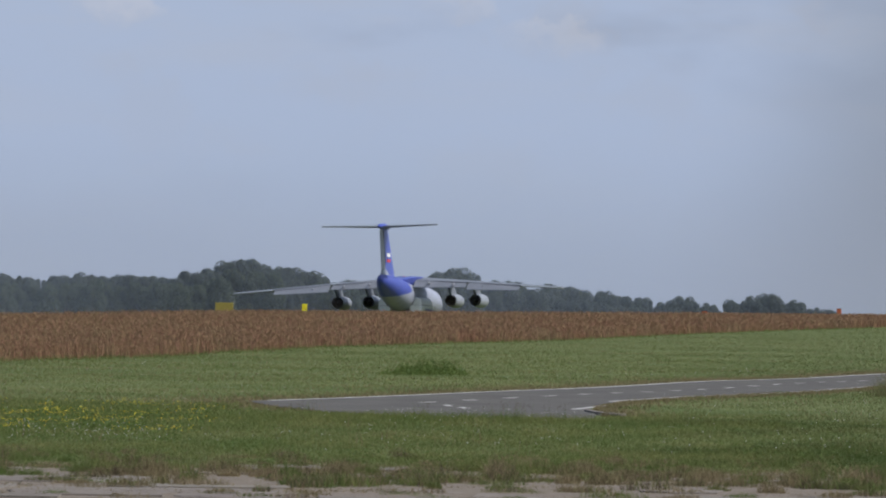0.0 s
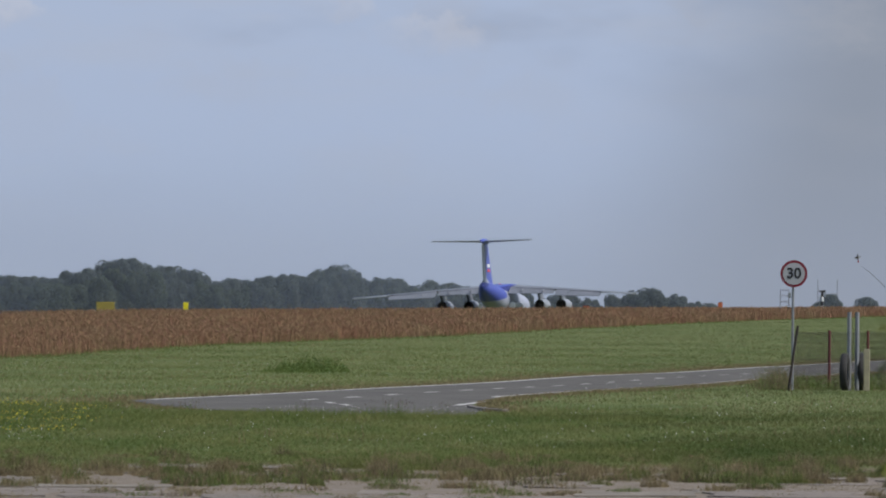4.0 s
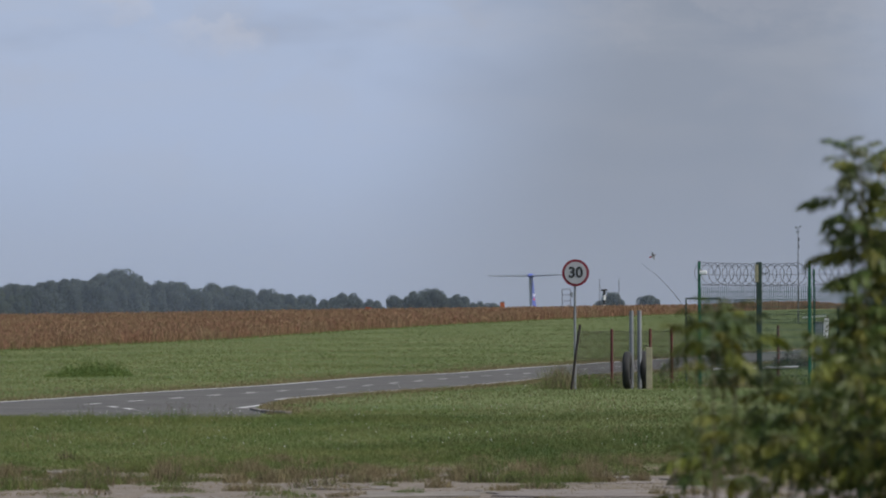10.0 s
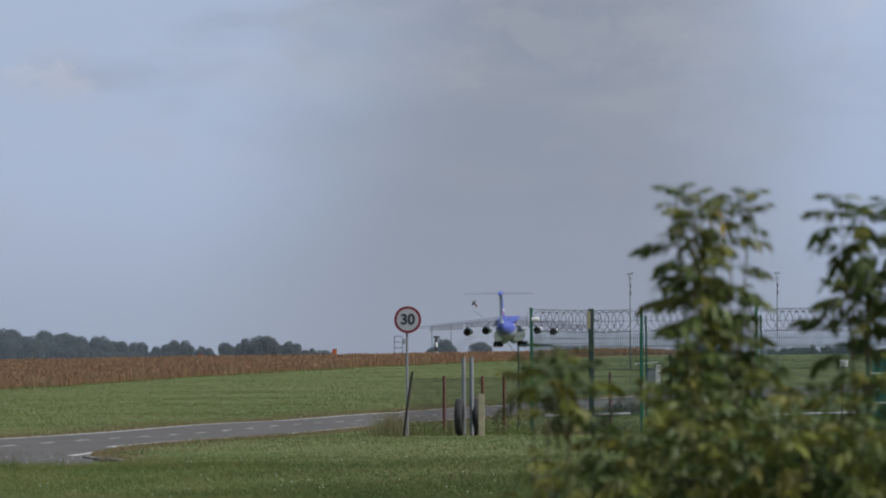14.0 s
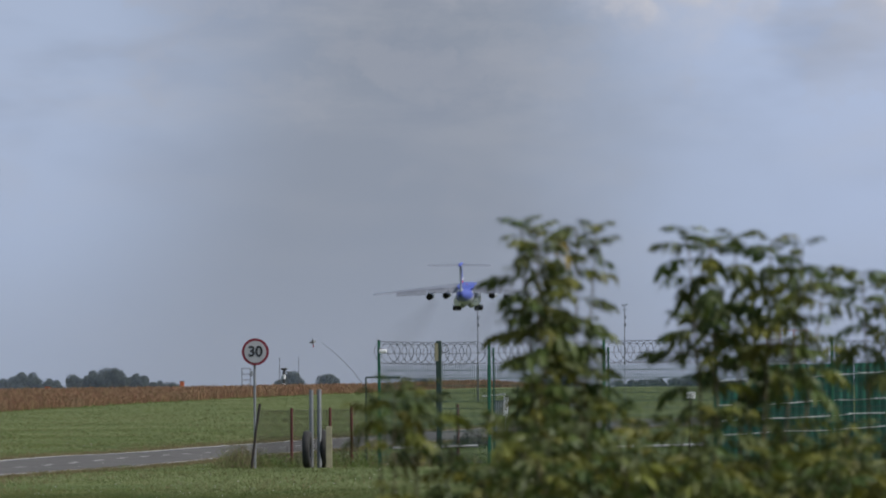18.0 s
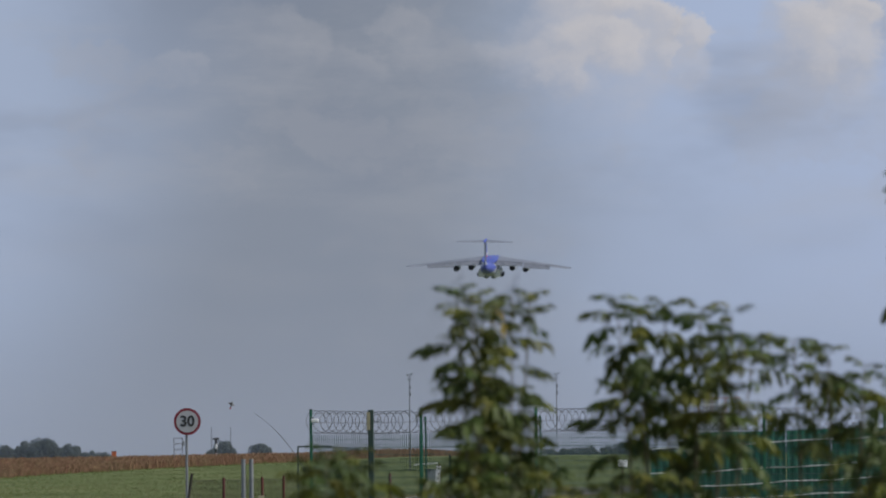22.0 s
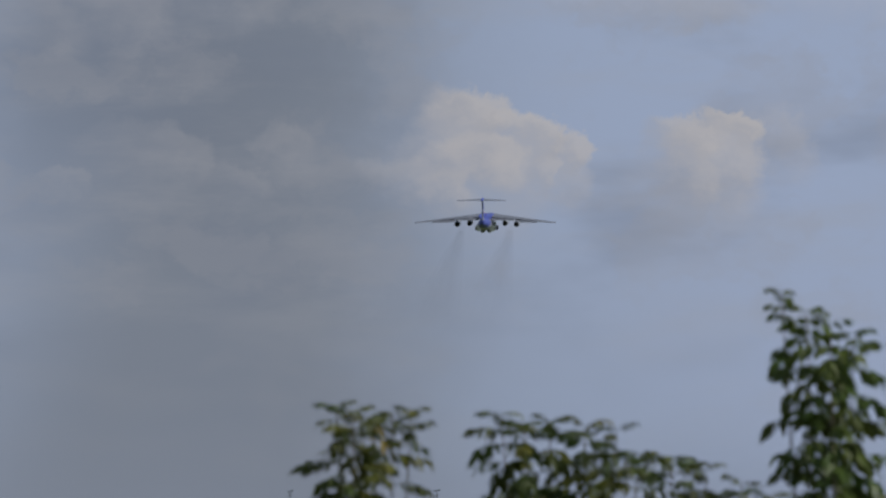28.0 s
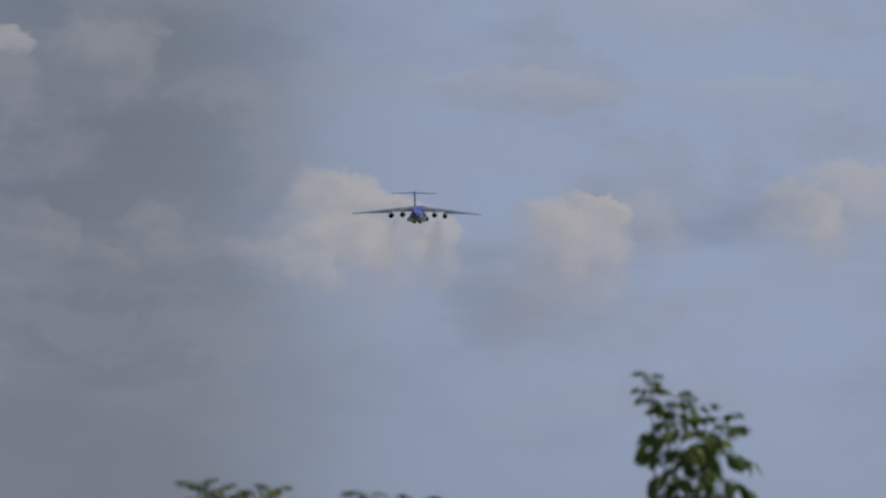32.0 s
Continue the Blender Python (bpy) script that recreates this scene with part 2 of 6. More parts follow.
def ground_material():
    """Grass with bare, dry and stony patches; near the stand point an old paved strip shows through."""
    m = bpy.data.materials.new("ground")
    m.use_nodes = True
    N = Nodes(m.node_tree)
    pos = N.add("ShaderNodeNewGeometry").outputs["Position"]
    sep = N.add("ShaderNodeSeparateXYZ")
    N.put(sep, 0, pos)
    n1 = N.noise(pos, 0.09, 5.0)
    n2 = N.noise(pos, 0.9, 5.0)
    n3 = N.noise(pos, 6.0, 5.0)
    green = N.mix(N.ramp(n1, 0.38, 0.62), (0.084, 0.114, 0.040), (0.124, 0.144, 0.058))
    green = N.mix(N.ramp(n2, 0.5, 0.8), green, (0.120, 0.108, 0.050))
    dry = N.mix(N.ramp(n3, 0.35, 0.65), (0.18, 0.148, 0.10), (0.10, 0.085, 0.055))
    stone = N.mix(N.ramp(n3, 0.3, 0.7), (0.225, 0.192, 0.16), (0.12, 0.102, 0.082))
    edge = N.math("ADD", sep.outputs[1], N.math("MULTIPLY", N.math("SUBTRACT", n2, 0.5), 9.0))
    col = N.mix(N.ramp(edge, 109.0, 115.0), dry, green)
    col = N.mix(N.math("MULTIPLY", N.ramp(edge, 110.0, 105.0), N.ramp(n2, 0.32, 0.44)), col, stone)
    p = N.add("ShaderNodeBsdfPrincipled")
    N.put(p, "Base Color", col)
    N.put(p, "Roughness", 0.95)
    N.put(p, "Specular IOR Level", 0.1)
    bn = N.add("ShaderNodeBump")
    N.put(bn, "Strength", 0.6)
    N.put(bn, "Distance", 0.06)
    N.put(bn, "Height", n3)
    N.put(p, "Normal", bn.outputs[0])
    out = N.add("ShaderNodeOutputMaterial")
    N.put(out, 0, p.outputs[0])
    return m


M = dict(
    ground=ground_material(),
    asphalt=material("asphalt", (0.082, 0.079, 0.076), (0.112, 0.107, 0.101), 0.95, scale=0.25, bump=0.3, bump_scale=60, coords="World", spec=0.12, stretch=(2.5, 1, 1)),
    line=material("road_paint", (0.62, 0.62, 0.60), (0.42, 0.41, 0.39), 0.7, scale=1.5, coords="World"),
    grass=material("grass", (0.092, 0.134, 0.038), (0.172, 0.178, 0.066), 0.75, scale=0.16, per="island", amount=0.17, translucent=0.42, coords="World", spec=0.12, stretch=(3.5, 0.8, 1)),
    # grass again, darkened: shade on the right of the meadow put into its colour
    shaded_grass=material("shaded_grass", (0.052, 0.084, 0.023), (0.104, 0.114, 0.040), 0.75, scale=0.16, per="island", amount=0.17, translucent=0.42, coords="World", spec=0.12, stretch=(3.5, 0.8, 1)),
    pale_grass=material("pale_grass", (0.225, 0.250, 0.080), (0.290, 0.280, 0.110), 0.7, scale=0.5, per="island", amount=0.2, translucent=0.35, coords="World", spec=0.2),
    dry_grass=material("dry_grass", (0.235, 0.190, 0.110), (0.165, 0.140, 0.075), 0.85, scale=0.4, per="island", amount=0.28, translucent=0.3, coords="World", spec=0.1, stretch=(3, 1, 1)),
    sorrel=material("sorrel", (0.250, 0.138, 0.086), (0.252, 0.172, 0.104), 0.9, scale=0.06, per="island", amount=0.27, translucent=0.3, coords="World", spec=0.1, stretch=(5, 1, 1)),
    weed=material("weed", (0.080, 0.122, 0.030), (0.118, 0.162, 0.046), 0.75, scale=1.0, per="island", amount=0.3, translucent=0.35, coords="World", spec=0.2),
    yellow_petal=material("yellow_petal", (0.65, 0.52, 0.02), (0.55, 0.45, 0.05), 0.7, per="island", amount=0.2, coords="World"),
    white_petal=material("white_petal", (0.75, 0.75, 0.70), (0.6, 0.6, 0.55), 0.7, per="island", amount=0.15, coords="World"),
    thistle=material("brown_thistle", (0.14, 0.105, 0.072), (0.095, 0.085, 0.052), 0.85, scale=0.6, per="island", amount=0.3, coords="World", spec=0.1),
    # distance haze put into the far foliage colours: greyed and raised in blue
    near_leaf=material("hazed_edge_foliage", (0.090, 0.114, 0.090), (0.112, 0.134, 0.100), 0.85, scale=0.05, per="island", amount=0.08, translucent=0.66, spec=0.1, coords="World"),
    far_leaf=material("hazed_far_foliage", (0.092, 0.112, 0.108), (0.112, 0.132, 0.122), 0.85, scale=0.05, per="island", amount=0.08, translucent=0.66, spec=0.2, coords="World"),
    bark=material("bark", (0.10, 0.08, 0.06), (0.17, 0.14, 0.11), 0.9, scale=6, bump=0.5),
    leaf=material("ash_maple_leaf", (0.032, 0.054, 0.010), (0.080, 0.106, 0.020), 0.5, scale=9, per="object", amount=0.26, translucent=0.24, spec=0.3),
    leaf_fresh=material("fresh_leaf", (0.044, 0.076, 0.012), (0.092, 0.130, 0.024), 0.45, scale=9, per="object", amount=0.22, translucent=0.3, spec=0.35),
    leaf_olive=material("olive_leaf", (0.092, 0.108, 0.015), (0.145, 0.148, 0.022), 0.5, scale=9, per="object", amount=0.2, translucent=0.3, spec=0.3),
    leaf_yellow=material("turning_leaf", (0.34, 0.23, 0.03), (0.24, 0.20, 0.035), 0.5, scale=8, per="object", amount=0.2, translucent=0.35),
    twig=material("twig", (0.09, 0.085, 0.04), (0.13, 0.10, 0.06), 0.8, scale=20),
    steel=material("galvanised_steel", (0.27, 0.28, 0.295), (0.20, 0.205, 0.22), 0.55, 0.5, scale=4),
    wire=material("razor_wire", (0.12, 0.125, 0.135), (0.085, 0.09, 0.10), 0.5, 0.6, scale=6),
    green_paint=material("green_fence_paint", (0.012, 0.095, 0.055), (0.018, 0.125, 0.075), 0.45, scale=3, per="object", amount=0.15),
    dark_post=material("dark_green_post", (0.020, 0.045, 0.035), (0.035, 0.055, 0.045), 0.5, scale=3),
    green_wire=material("green_mesh_wire", (0.035, 0.075, 0.060), (0.05, 0.095, 0.075), 0.5, scale=3),
    green_sheet=material("green_sheet", (0.008, 0.110, 0.075), (0.014, 0.145, 0.095), 0.5, scale=1.2, per="object", amount=0.15),
    white_rail=material("white_rail", (0.62, 0.65, 0.64), (0.45, 0.48, 0.47), 0.5, scale=3),
    red_post=material("rusty_red_post", (0.105, 0.024, 0.022), (0.07, 0.022, 0.018), 0.75, scale=5, per="object", amount=0.25),
    net_wire=material("rusty_net_wire", (0.085, 0.075, 0.065), (0.055, 0.05, 0.045), 0.7, 0.3, scale=5),
    dark_wood=material("dark_post_wood", (0.028, 0.022, 0.02), (0.045, 0.034, 0.03), 0.85, scale=6),
    rubber=material("tyre_rubber", (0.018, 0.018, 0.019), (0.032, 0.032, 0.032), 0.9, scale=6, bump=0.3),
    pale_board=material("pale_board", (0.34, 0.31, 0.20), (0.24, 0.22, 0.15), 0.8, scale=4),
    sign_white=material("sign_white", (0.42, 0.42, 0.44), (0.36, 0.36, 0.38), 0.4, scale=3),
    sign_red=material("sign_red", (0.20, 0.016, 0.032), (0.165, 0.015, 0.028), 0.4, scale=3),
    sign_black=material("sign_black", (0.018, 0.018, 0.02), (0.03, 0.03, 0.032), 0.5, scale=3),
    white_box=material("white_box", (0.78, 0.78, 0.78), (0.66, 0.66, 0.66), 0.5, scale=3),
    grey_box=material("grey_cabinet", (0.20, 0.22, 0.24), (0.26, 0.28, 0.30), 0.5, scale=3),
    orange=material("orange_paint", (0.52, 0.13, 0.05), (0.42, 0.10, 0.04), 0.5, scale=2),
    yellow_sign=material("yellow_sign", (0.80, 0.70, 0.02), (0.70, 0.58, 0.02), 0.5, scale=2),
    yellow_dull=material("dull_yellow_board", (0.34, 0.27, 0.05), (0.26, 0.21, 0.05), 0.6, scale=2),
    roof=material("dark_roof", (0.09, 0.075, 0.07), (0.13, 0.11, 0.10), 0.8, scale=2),
    hut_wall=material("pale_wall", (0.42, 0.42, 0.43), (0.35, 0.35, 0.36), 0.8, scale=1),
    red_rail=material("red_white_rail", (0.30, 0.11, 0.10), (0.24, 0.10, 0.09), 0.5, scale=2),
    concrete=material("weathered_concrete", (0.205, 0.178, 0.152), (0.115, 0.10, 0.085), 0.95, scale=1.6, bump=0.5, bump_scale=14, per="object", amount=0.15, coords="World"),
    # airplane
    hull=hull_paint(),
    blue=material("blue_paint", (0.050, 0.075, 0.34), (0.062, 0.090, 0.38), 0.35, scale=0.4),
    wing_grey=material("wing_grey", (0.185, 0.200, 0.235), (0.145, 0.158, 0.185), 0.45, scale=0.6, stretch=(1, 0.2, 1)),
    pale_skin=material("pale_skin", (0.275, 0.295, 0.34), (0.215, 0.235, 0.27), 0.4, scale=0.8),
    dark_metal=material("sooty_metal", (0.035, 0.034, 0.034), (0.06, 0.058, 0.056), 0.6, 0.5, scale=2),
    nozzle=material("nozzle_metal", (0.085, 0.086, 0.092), (0.14, 0.14, 0.145), 0.55, 0.3, scale=2),
    flag_white=material("flag_white", (0.8, 0.8, 0.8), (0.75, 0.75, 0.75), 0.4),
    flag_red=material("flag_red", (0.6, 0.03, 0.03), (0.55, 0.03, 0.03), 0.4),
)

# ------------------------------------------------------------------ mesh helpers


def mesh_object(name, bm, mat):
    me = bpy.data.meshes.new(name)
    bmesh.ops.recalc_face_normals(bm, faces=bm.faces)
    bm.to_mesh(me)
    bm.free()
    if mat:
        me.materials.append(mat)
    return new(name, me)


def part(name, bm, mat, parent, label=""):
    ob = mesh_object(name, bm, mat)
    ob.parent = parent
    return tagged(ob, label=label)


def thing(name, at, label, category, group="", rz=0.0):
    ob = new(name)
    ob.empty_display_size = 0.2
    ob.matrix_basis = Matrix.Translation(at) @ Matrix.Rotation(rz, 4, "Z")
    return tagged(ob, label, category, group)


def box(bm, c, s, m=None, bevel=0.0):
    v = bmesh.ops.create_cube(bm, size=1.0)["verts"]
    bmesh.ops.scale(bm, vec=s, verts=v)
    bmesh.ops.translate(bm, vec=c, verts=v)
    if bevel:
        e = list({e for q in v for e in q.link_edges})
        r = bmesh.ops.bevel(bm, geom=e, offset=bevel, segments=1, affect="EDGES")
        v = list({q for f in r["faces"] for q in f.verts} | {q for q in v if q.is_valid})
    if m is not None:
        bmesh.ops.transform(bm, matrix=m, verts=v)
    return bm


def tube(bm, points, radii, seg=8, cap=True):
    """A round bar along points with a radius at each."""
    points = [Vector(p) for p in points]
    rings = []
    for i, p in enumerate(points):
        d = (points[min(i + 1, len(points) - 1)] - points[max(i - 1, 0)]).normalized()
        side = d.cross(Vector((0.3, 0.2, 1) if abs(d.z) < 0.9 else (1, 0.1, 0))).normalized()
        up = side.cross(d)
        rings.append([bm.verts.new(p + (side * math.cos(k * math.tau / seg) + up * math.sin(k * math.tau / seg)) * radii[i]) for k in range(seg)])
    for a, b in zip(rings, rings[1:]):
        for k in range(seg):
            bm.faces.new((a[k], a[(k + 1) % seg], b[(k + 1) % seg], b[k]))
    if cap:
        bm.faces.new(rings[0][::-1])
        bm.faces.new(rings[-1])
    return bm


def loft(bm, rings, cap=True):
    vs = [[bm.verts.new(p) for p in r] for r in rings]
    n = len(vs[0])
    for a, b in zip(vs, vs[1:]):
        for k in range(n):
            bm.faces.new((a[k], a[(k + 1) % n], b[(k + 1) % n], b[k]))
    if cap:
        bm.faces.new(vs[0][::-1])
        bm.faces.new(vs[-1])
    return bm


def ring(bm, c, radius, wire, normal="Y", seg=24, sides=4):
    rows = []
    for i in range(seg):
        a = i * math.tau / seg
        row = []
        for k in range(sides):
            b = k * math.tau / sides
            r = radius + wire * math.cos(b)
            o = wire * math.sin(b)
            p = {"Y": (r * math.cos(a), o, r * math.sin(a)), "X": (o, r * math.cos(a), r * math.sin(a)), "Z": (r * math.cos(a), r * math.sin(a), o)}[normal]
            row.append(bm.verts.new(Vector(c) + Vector(p)))
        rows.append(row)
    for i in range(seg):
        for k in range(sides):
            bm.faces.new((rows[i][k], rows[(i + 1) % seg][k], rows[(i + 1) % seg][(k + 1) % sides], rows[i][(k + 1) % sides]))
    return bm


def smooth(ob):
    ob.data.polygons.foreach_set("use_smooth", [True] * len(ob.data.polygons))
    return ob


def triangles(name, verts, mat):
    """One mesh of loose triangles, from an array of n x 3 x 3."""
    n = len(verts)
    me = bpy.data.meshes.new(name)
    me.vertices.add(n * 3)
    me.vertices.foreach_set("co", verts.astype(np.float32).ravel())
    me.loops.add(n * 3)
    me.loops.foreach_set("vertex_index", np.arange(n * 3, dtype=np.int32))
    me.polygons.add(n)
    me.polygons.foreach_set("loop_start", np.arange(0, n * 3, 3, dtype=np.int32))
    me.update(calc_edges=True)
    me.materials.append(mat)
    return new(name, me)


rng = np.random.default_rng(5)


def blades(name, x, y, height, width, mat, lean=0.35, z0=None):
    """Stalks: one slim triangle each, standing on the ground."""
    n = len(x)
    z = ground_z(x, y) if z0 is None else z0
    a = rng.uniform(0, math.tau, n)
    b = rng.uniform(0, math.tau, n)
    l = rng.uniform(0, lean, n) * height
    v = np.empty((n, 3, 3))
    v[:, 0] = np.stack([x - np.cos(a) * width / 2, y - np.sin(a) * width / 2, z - 0.02], 1)
    v[:, 1] = np.stack([x + np.cos(a) * width / 2, y + np.sin(a) * width / 2, z - 0.02], 1)
    v[:, 2] = np.stack([x + np.cos(b) * l, y + np.sin(b) * l, z + height], 1)
    return tagged(triangles(name, v, mat), kind="stuff")


# ------------------------------------------------------------------ terrain
def sstep(x, a, b):
    t = np.clip((x - a) / (b - a), 0, 1)
    return t * t * (3 - 2 * t)


def ground_z(x, y):
    """Height of the land: level near by, a low brow at 900 m, then down towards the runway and the far woods."""
    x, y = np.asarray(x, float), np.asarray(y, float)
    r = np.hypot(x, y)
    bearing = np.arctan2(x, y)
    ahead = sstep(np.abs(bearing), 1.2, 0.6)
    u = 784 + bearing * F
    z = np.interp(u, [-900, -420, 0, 400, 784, 1100, 1400, 1600], [0.0, 0.05, 0.8, 1.05, 1.3, 1.45, 1.6, 1.95]) * sstep(r, 330, 880) * ahead
    fall = np.interp(r, [950, 1150, 1270, 1400, 1576, 1750, 2000, 2400, 5000], [0, -1.4, -1.75, -2.4, -4.4, -7.3, -8.8, -14, -15])
    z = z + fall * ahead
    z = z + 0.02 * np.sin(x * 0.21 + 1.3) * np.sin(y * 0.13) * sstep(r, 60, 120)
    return z


def make_ground():
    radii = [0.0, 8, 20, 40, 60, 75] + list(np.arange(85, 260, 5)) + list(np.arange(260, 1100, 15)) + list(np.arange(1100, 2600, 50)) + [2800, 3200, 3700, 4300, 4950]
    fine = np.radians(np.arange(-9, 15.01, 0.25))
    coarse = np.radians(np.arange(15, 351.01, 6.0))[1:-1]
    az = np.concatenate([fine, coarse])
    R, A = np.meshgrid(np.array(radii[1:]), az, indexing="ij")
    X, Y = R * np.sin(A), R * np.cos(A)
    Z = ground_z(X, Y)
    verts = [(0, 0, 0)] + list(zip(X.ravel().tolist(), Y.ravel().tolist(), Z.ravel().tolist()))
    n, faces = len(az), []
    for k in range(n):
        faces.append((0, 1 + (k + 1) % n, 1 + k))
    for i in range(len(radii) - 2):
        for k in range(n):
            a, b = 1 + i * n + k, 1 + i * n + (k + 1) % n
            faces.append((a, b, b + n, a + n))
    me = bpy.data.meshes.new("ground")
    me.from_pydata(verts, [], faces)
    me.polygons.foreach_set("use_smooth", [True] * len(me.polygons))
    me.materials.append(M["ground"])
    tagged(new("ground", me), "wide level airfield meadow with a low brow", "ground", kind="structure")


make_ground()

# the far edge of the road, by distance
EDGE_Y = [161, 164, 167.5, 174, 182, 209, 264, 296, 350, 400, 450, 490, 510]
EDGE_X = [-4.4, -5.8, -6.9, -8.3, -9.3, -5.4, 1.9, 6.3, 13.5, 21.5, 32.0, 46.0, 62.0]


def edge_x(y):
    return np.interp(y, EDGE_Y, EDGE_X)


def road_width(y):
    return np.interp(y, [161, 164, 167.5, 174, 182, 188, 195, 205, 300, 350, 400, 450, 490, 510], [2.8, 4.2, 5.3, 6.6, 7.4, 6.7, 6.1, 6.1, 6.1, 6.6, 8.0, 14.0, 30.0, 40.0])


def off_road(x, y, margin=0.25):
    e = edge_x(y)
    return (x < e - margin) | (x > e + road_width(y) + margin) | (y < 161) | (y > 510)


def strip(name, ys, left, right, lift, mat):
    bm = bmesh.new()
    rows = []
    for y in ys:
        a, b = float(left(y)), float(right(y))
        row = []
        for k in range(5):
            x = a + (b - a) * k / 4
            row.append(bm.verts.new((x, y, float(ground_z(x, y)) + lift)))
        rows.append(row)
    for p, q in zip(rows, rows[1:]):
        for k in range(4):
            bm.faces.new((p[k], p[k + 1], q[k + 1], q[k]))
    return mesh_object(name, bm, mat)


def make_road():
    ys = list(np.arange(161, 300, 1.5)) + list(np.arange(300, 511, 5.0))
    road = tagged(strip("road", ys, edge_x, lambda y: edge_x(y) + road_width(y), 0.025, M["asphalt"]),
                  "grey asphalt service road with worn white lines", "road", kind="structure")
    far = strip("edge_line", [y for y in ys if y > 182], lambda y: edge_x(y) + 0.08, lambda y: edge_x(y) + 0.26, 0.031, M["line"])
    far.parent = road
    near = strip("edge_line", [y for y in ys if 194 <= y < 440], lambda y: edge_x(y) + road_width(y) - 0.22, lambda y: edge_x(y) + road_width(y) - 0.06, 0.031, M["line"])
    near.parent = road
    turn = strip("edge_line", [179.0, 182.0, 187.0], lambda y: -2.28 + 0.078 * (y - 179), lambda y: -2.12 + 0.078 * (y - 179), 0.031, M["line"])
    turn.parent = road
    y = 186.0
    while y < 330:
        d = strip("centre_dash", [y, y + 0.9, y + 1.8], lambda q: edge_x(q) + 3.0, lambda q: edge_x(q) + 3.14, 0.031, M["line"])
        d.parent = road
        y += 5.6
    for y, off in ((177.0, 4.2), (180.5, 4.2)):
        d = strip("centre_dash", [y, y + 1.6], lambda q: edge_x(q) + off, lambda q: edge_x(q) + off + 0.16, 0.031, M["line"])
        d.parent = road


make_road()


def road_kerb():
    """Pale kerb stones round the grassy corner of the road."""
    root = thing("kerb", (-1.7, 171, 0), "pale worn concrete kerb round a grassy road corner", "kerb")
    pts = [(-1.86, 175.6), (-1.75, 173.6), (-1.60, 171.6), (-1.38, 169.8), (-1.08, 168.4)]
    for p, q in zip(pts, pts[1:]):
        m = Vector(((p[0] + q[0]) / 2 + 1.7, (p[1] + q[1]) / 2 - 171, 0))
        ob = part("kerb_stone", box(bmesh.new(), (0, 0, 0), (0.15, math.dist(p, q) - 0.05, 0.22), bevel=0.015), M["concrete"], root)
        ob.matrix_basis = Matrix.Translation((m.x, m.y, float(ground_z(m.x - 1.7, m.y + 171)) - 0.04)) @ Matrix.Rotation(-math.atan2(q[0] - p[0], q[1] - p[1]), 4, "Z")


road_kerb()


def on_ground(u, d):
    p = spot(u, 547, d)
    return Vector((p.x, p.y, float(ground_z(p.x, p.y))))


# ------------------------------------------------------------------ ground cover
def scatter(n, near, far, u0, u1, power=0.5):
    """Random places between two distances and two bearings, denser towards the stand point for power below 0.5."""
    t = rng.uniform(0, 1, n)
    r = (near ** (2 * power) + t * (far ** (2 * power) - near ** (2 * power))) ** (1 / (2 * power)) if power else near * (far / near) ** t
    a = (rng.uniform(u0, u1, n) - 784) / F
    return r * np.sin(a), r * np.cos(a), r


def patch(x, y, scale, seed=0.0):
    """A slow noise over the ground, about 0 to 1."""
    k = scale
    return 0.5 + 0.25 * (np.sin(x * k + 1.7 * seed) * np.cos(y * k * 0.31 + seed) + np.sin(x * k * 2.3 - y * k * 0.7 + 3 * seed))


def leafage(name, x, y, z, size, mat):
    """Small leaves lying every way: one triangle each."""
    n = len(x)
    p = np.stack([x, y, ground_z(x, y) + z], 1)
    d1, d2 = rng.normal(0, 1, (n, 3)), rng.normal(0, 1, (n, 3))
    d1 /= np.linalg.norm(d1, axis=1)[:, None]
    d2 /= np.linalg.norm(d2, axis=1)[:, None]
    s = size[:, None]
    return tagged(triangles(name, np.stack([p - d1 * s, p + d1 * s, p + d2 * s * 1.5], 1), mat), kind="stuff")


def in_shade(x, y):
    """Where the grass darkened for shade takes over from the plain grass."""
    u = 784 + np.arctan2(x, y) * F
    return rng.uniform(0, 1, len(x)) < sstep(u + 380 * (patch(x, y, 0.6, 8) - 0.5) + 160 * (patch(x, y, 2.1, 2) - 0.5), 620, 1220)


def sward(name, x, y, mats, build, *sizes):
    """Grass in two tones side by side: plain, and with shade in its colour."""
    k = in_shade(x, y)
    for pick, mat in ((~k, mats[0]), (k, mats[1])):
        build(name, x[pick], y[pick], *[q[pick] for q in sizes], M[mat])


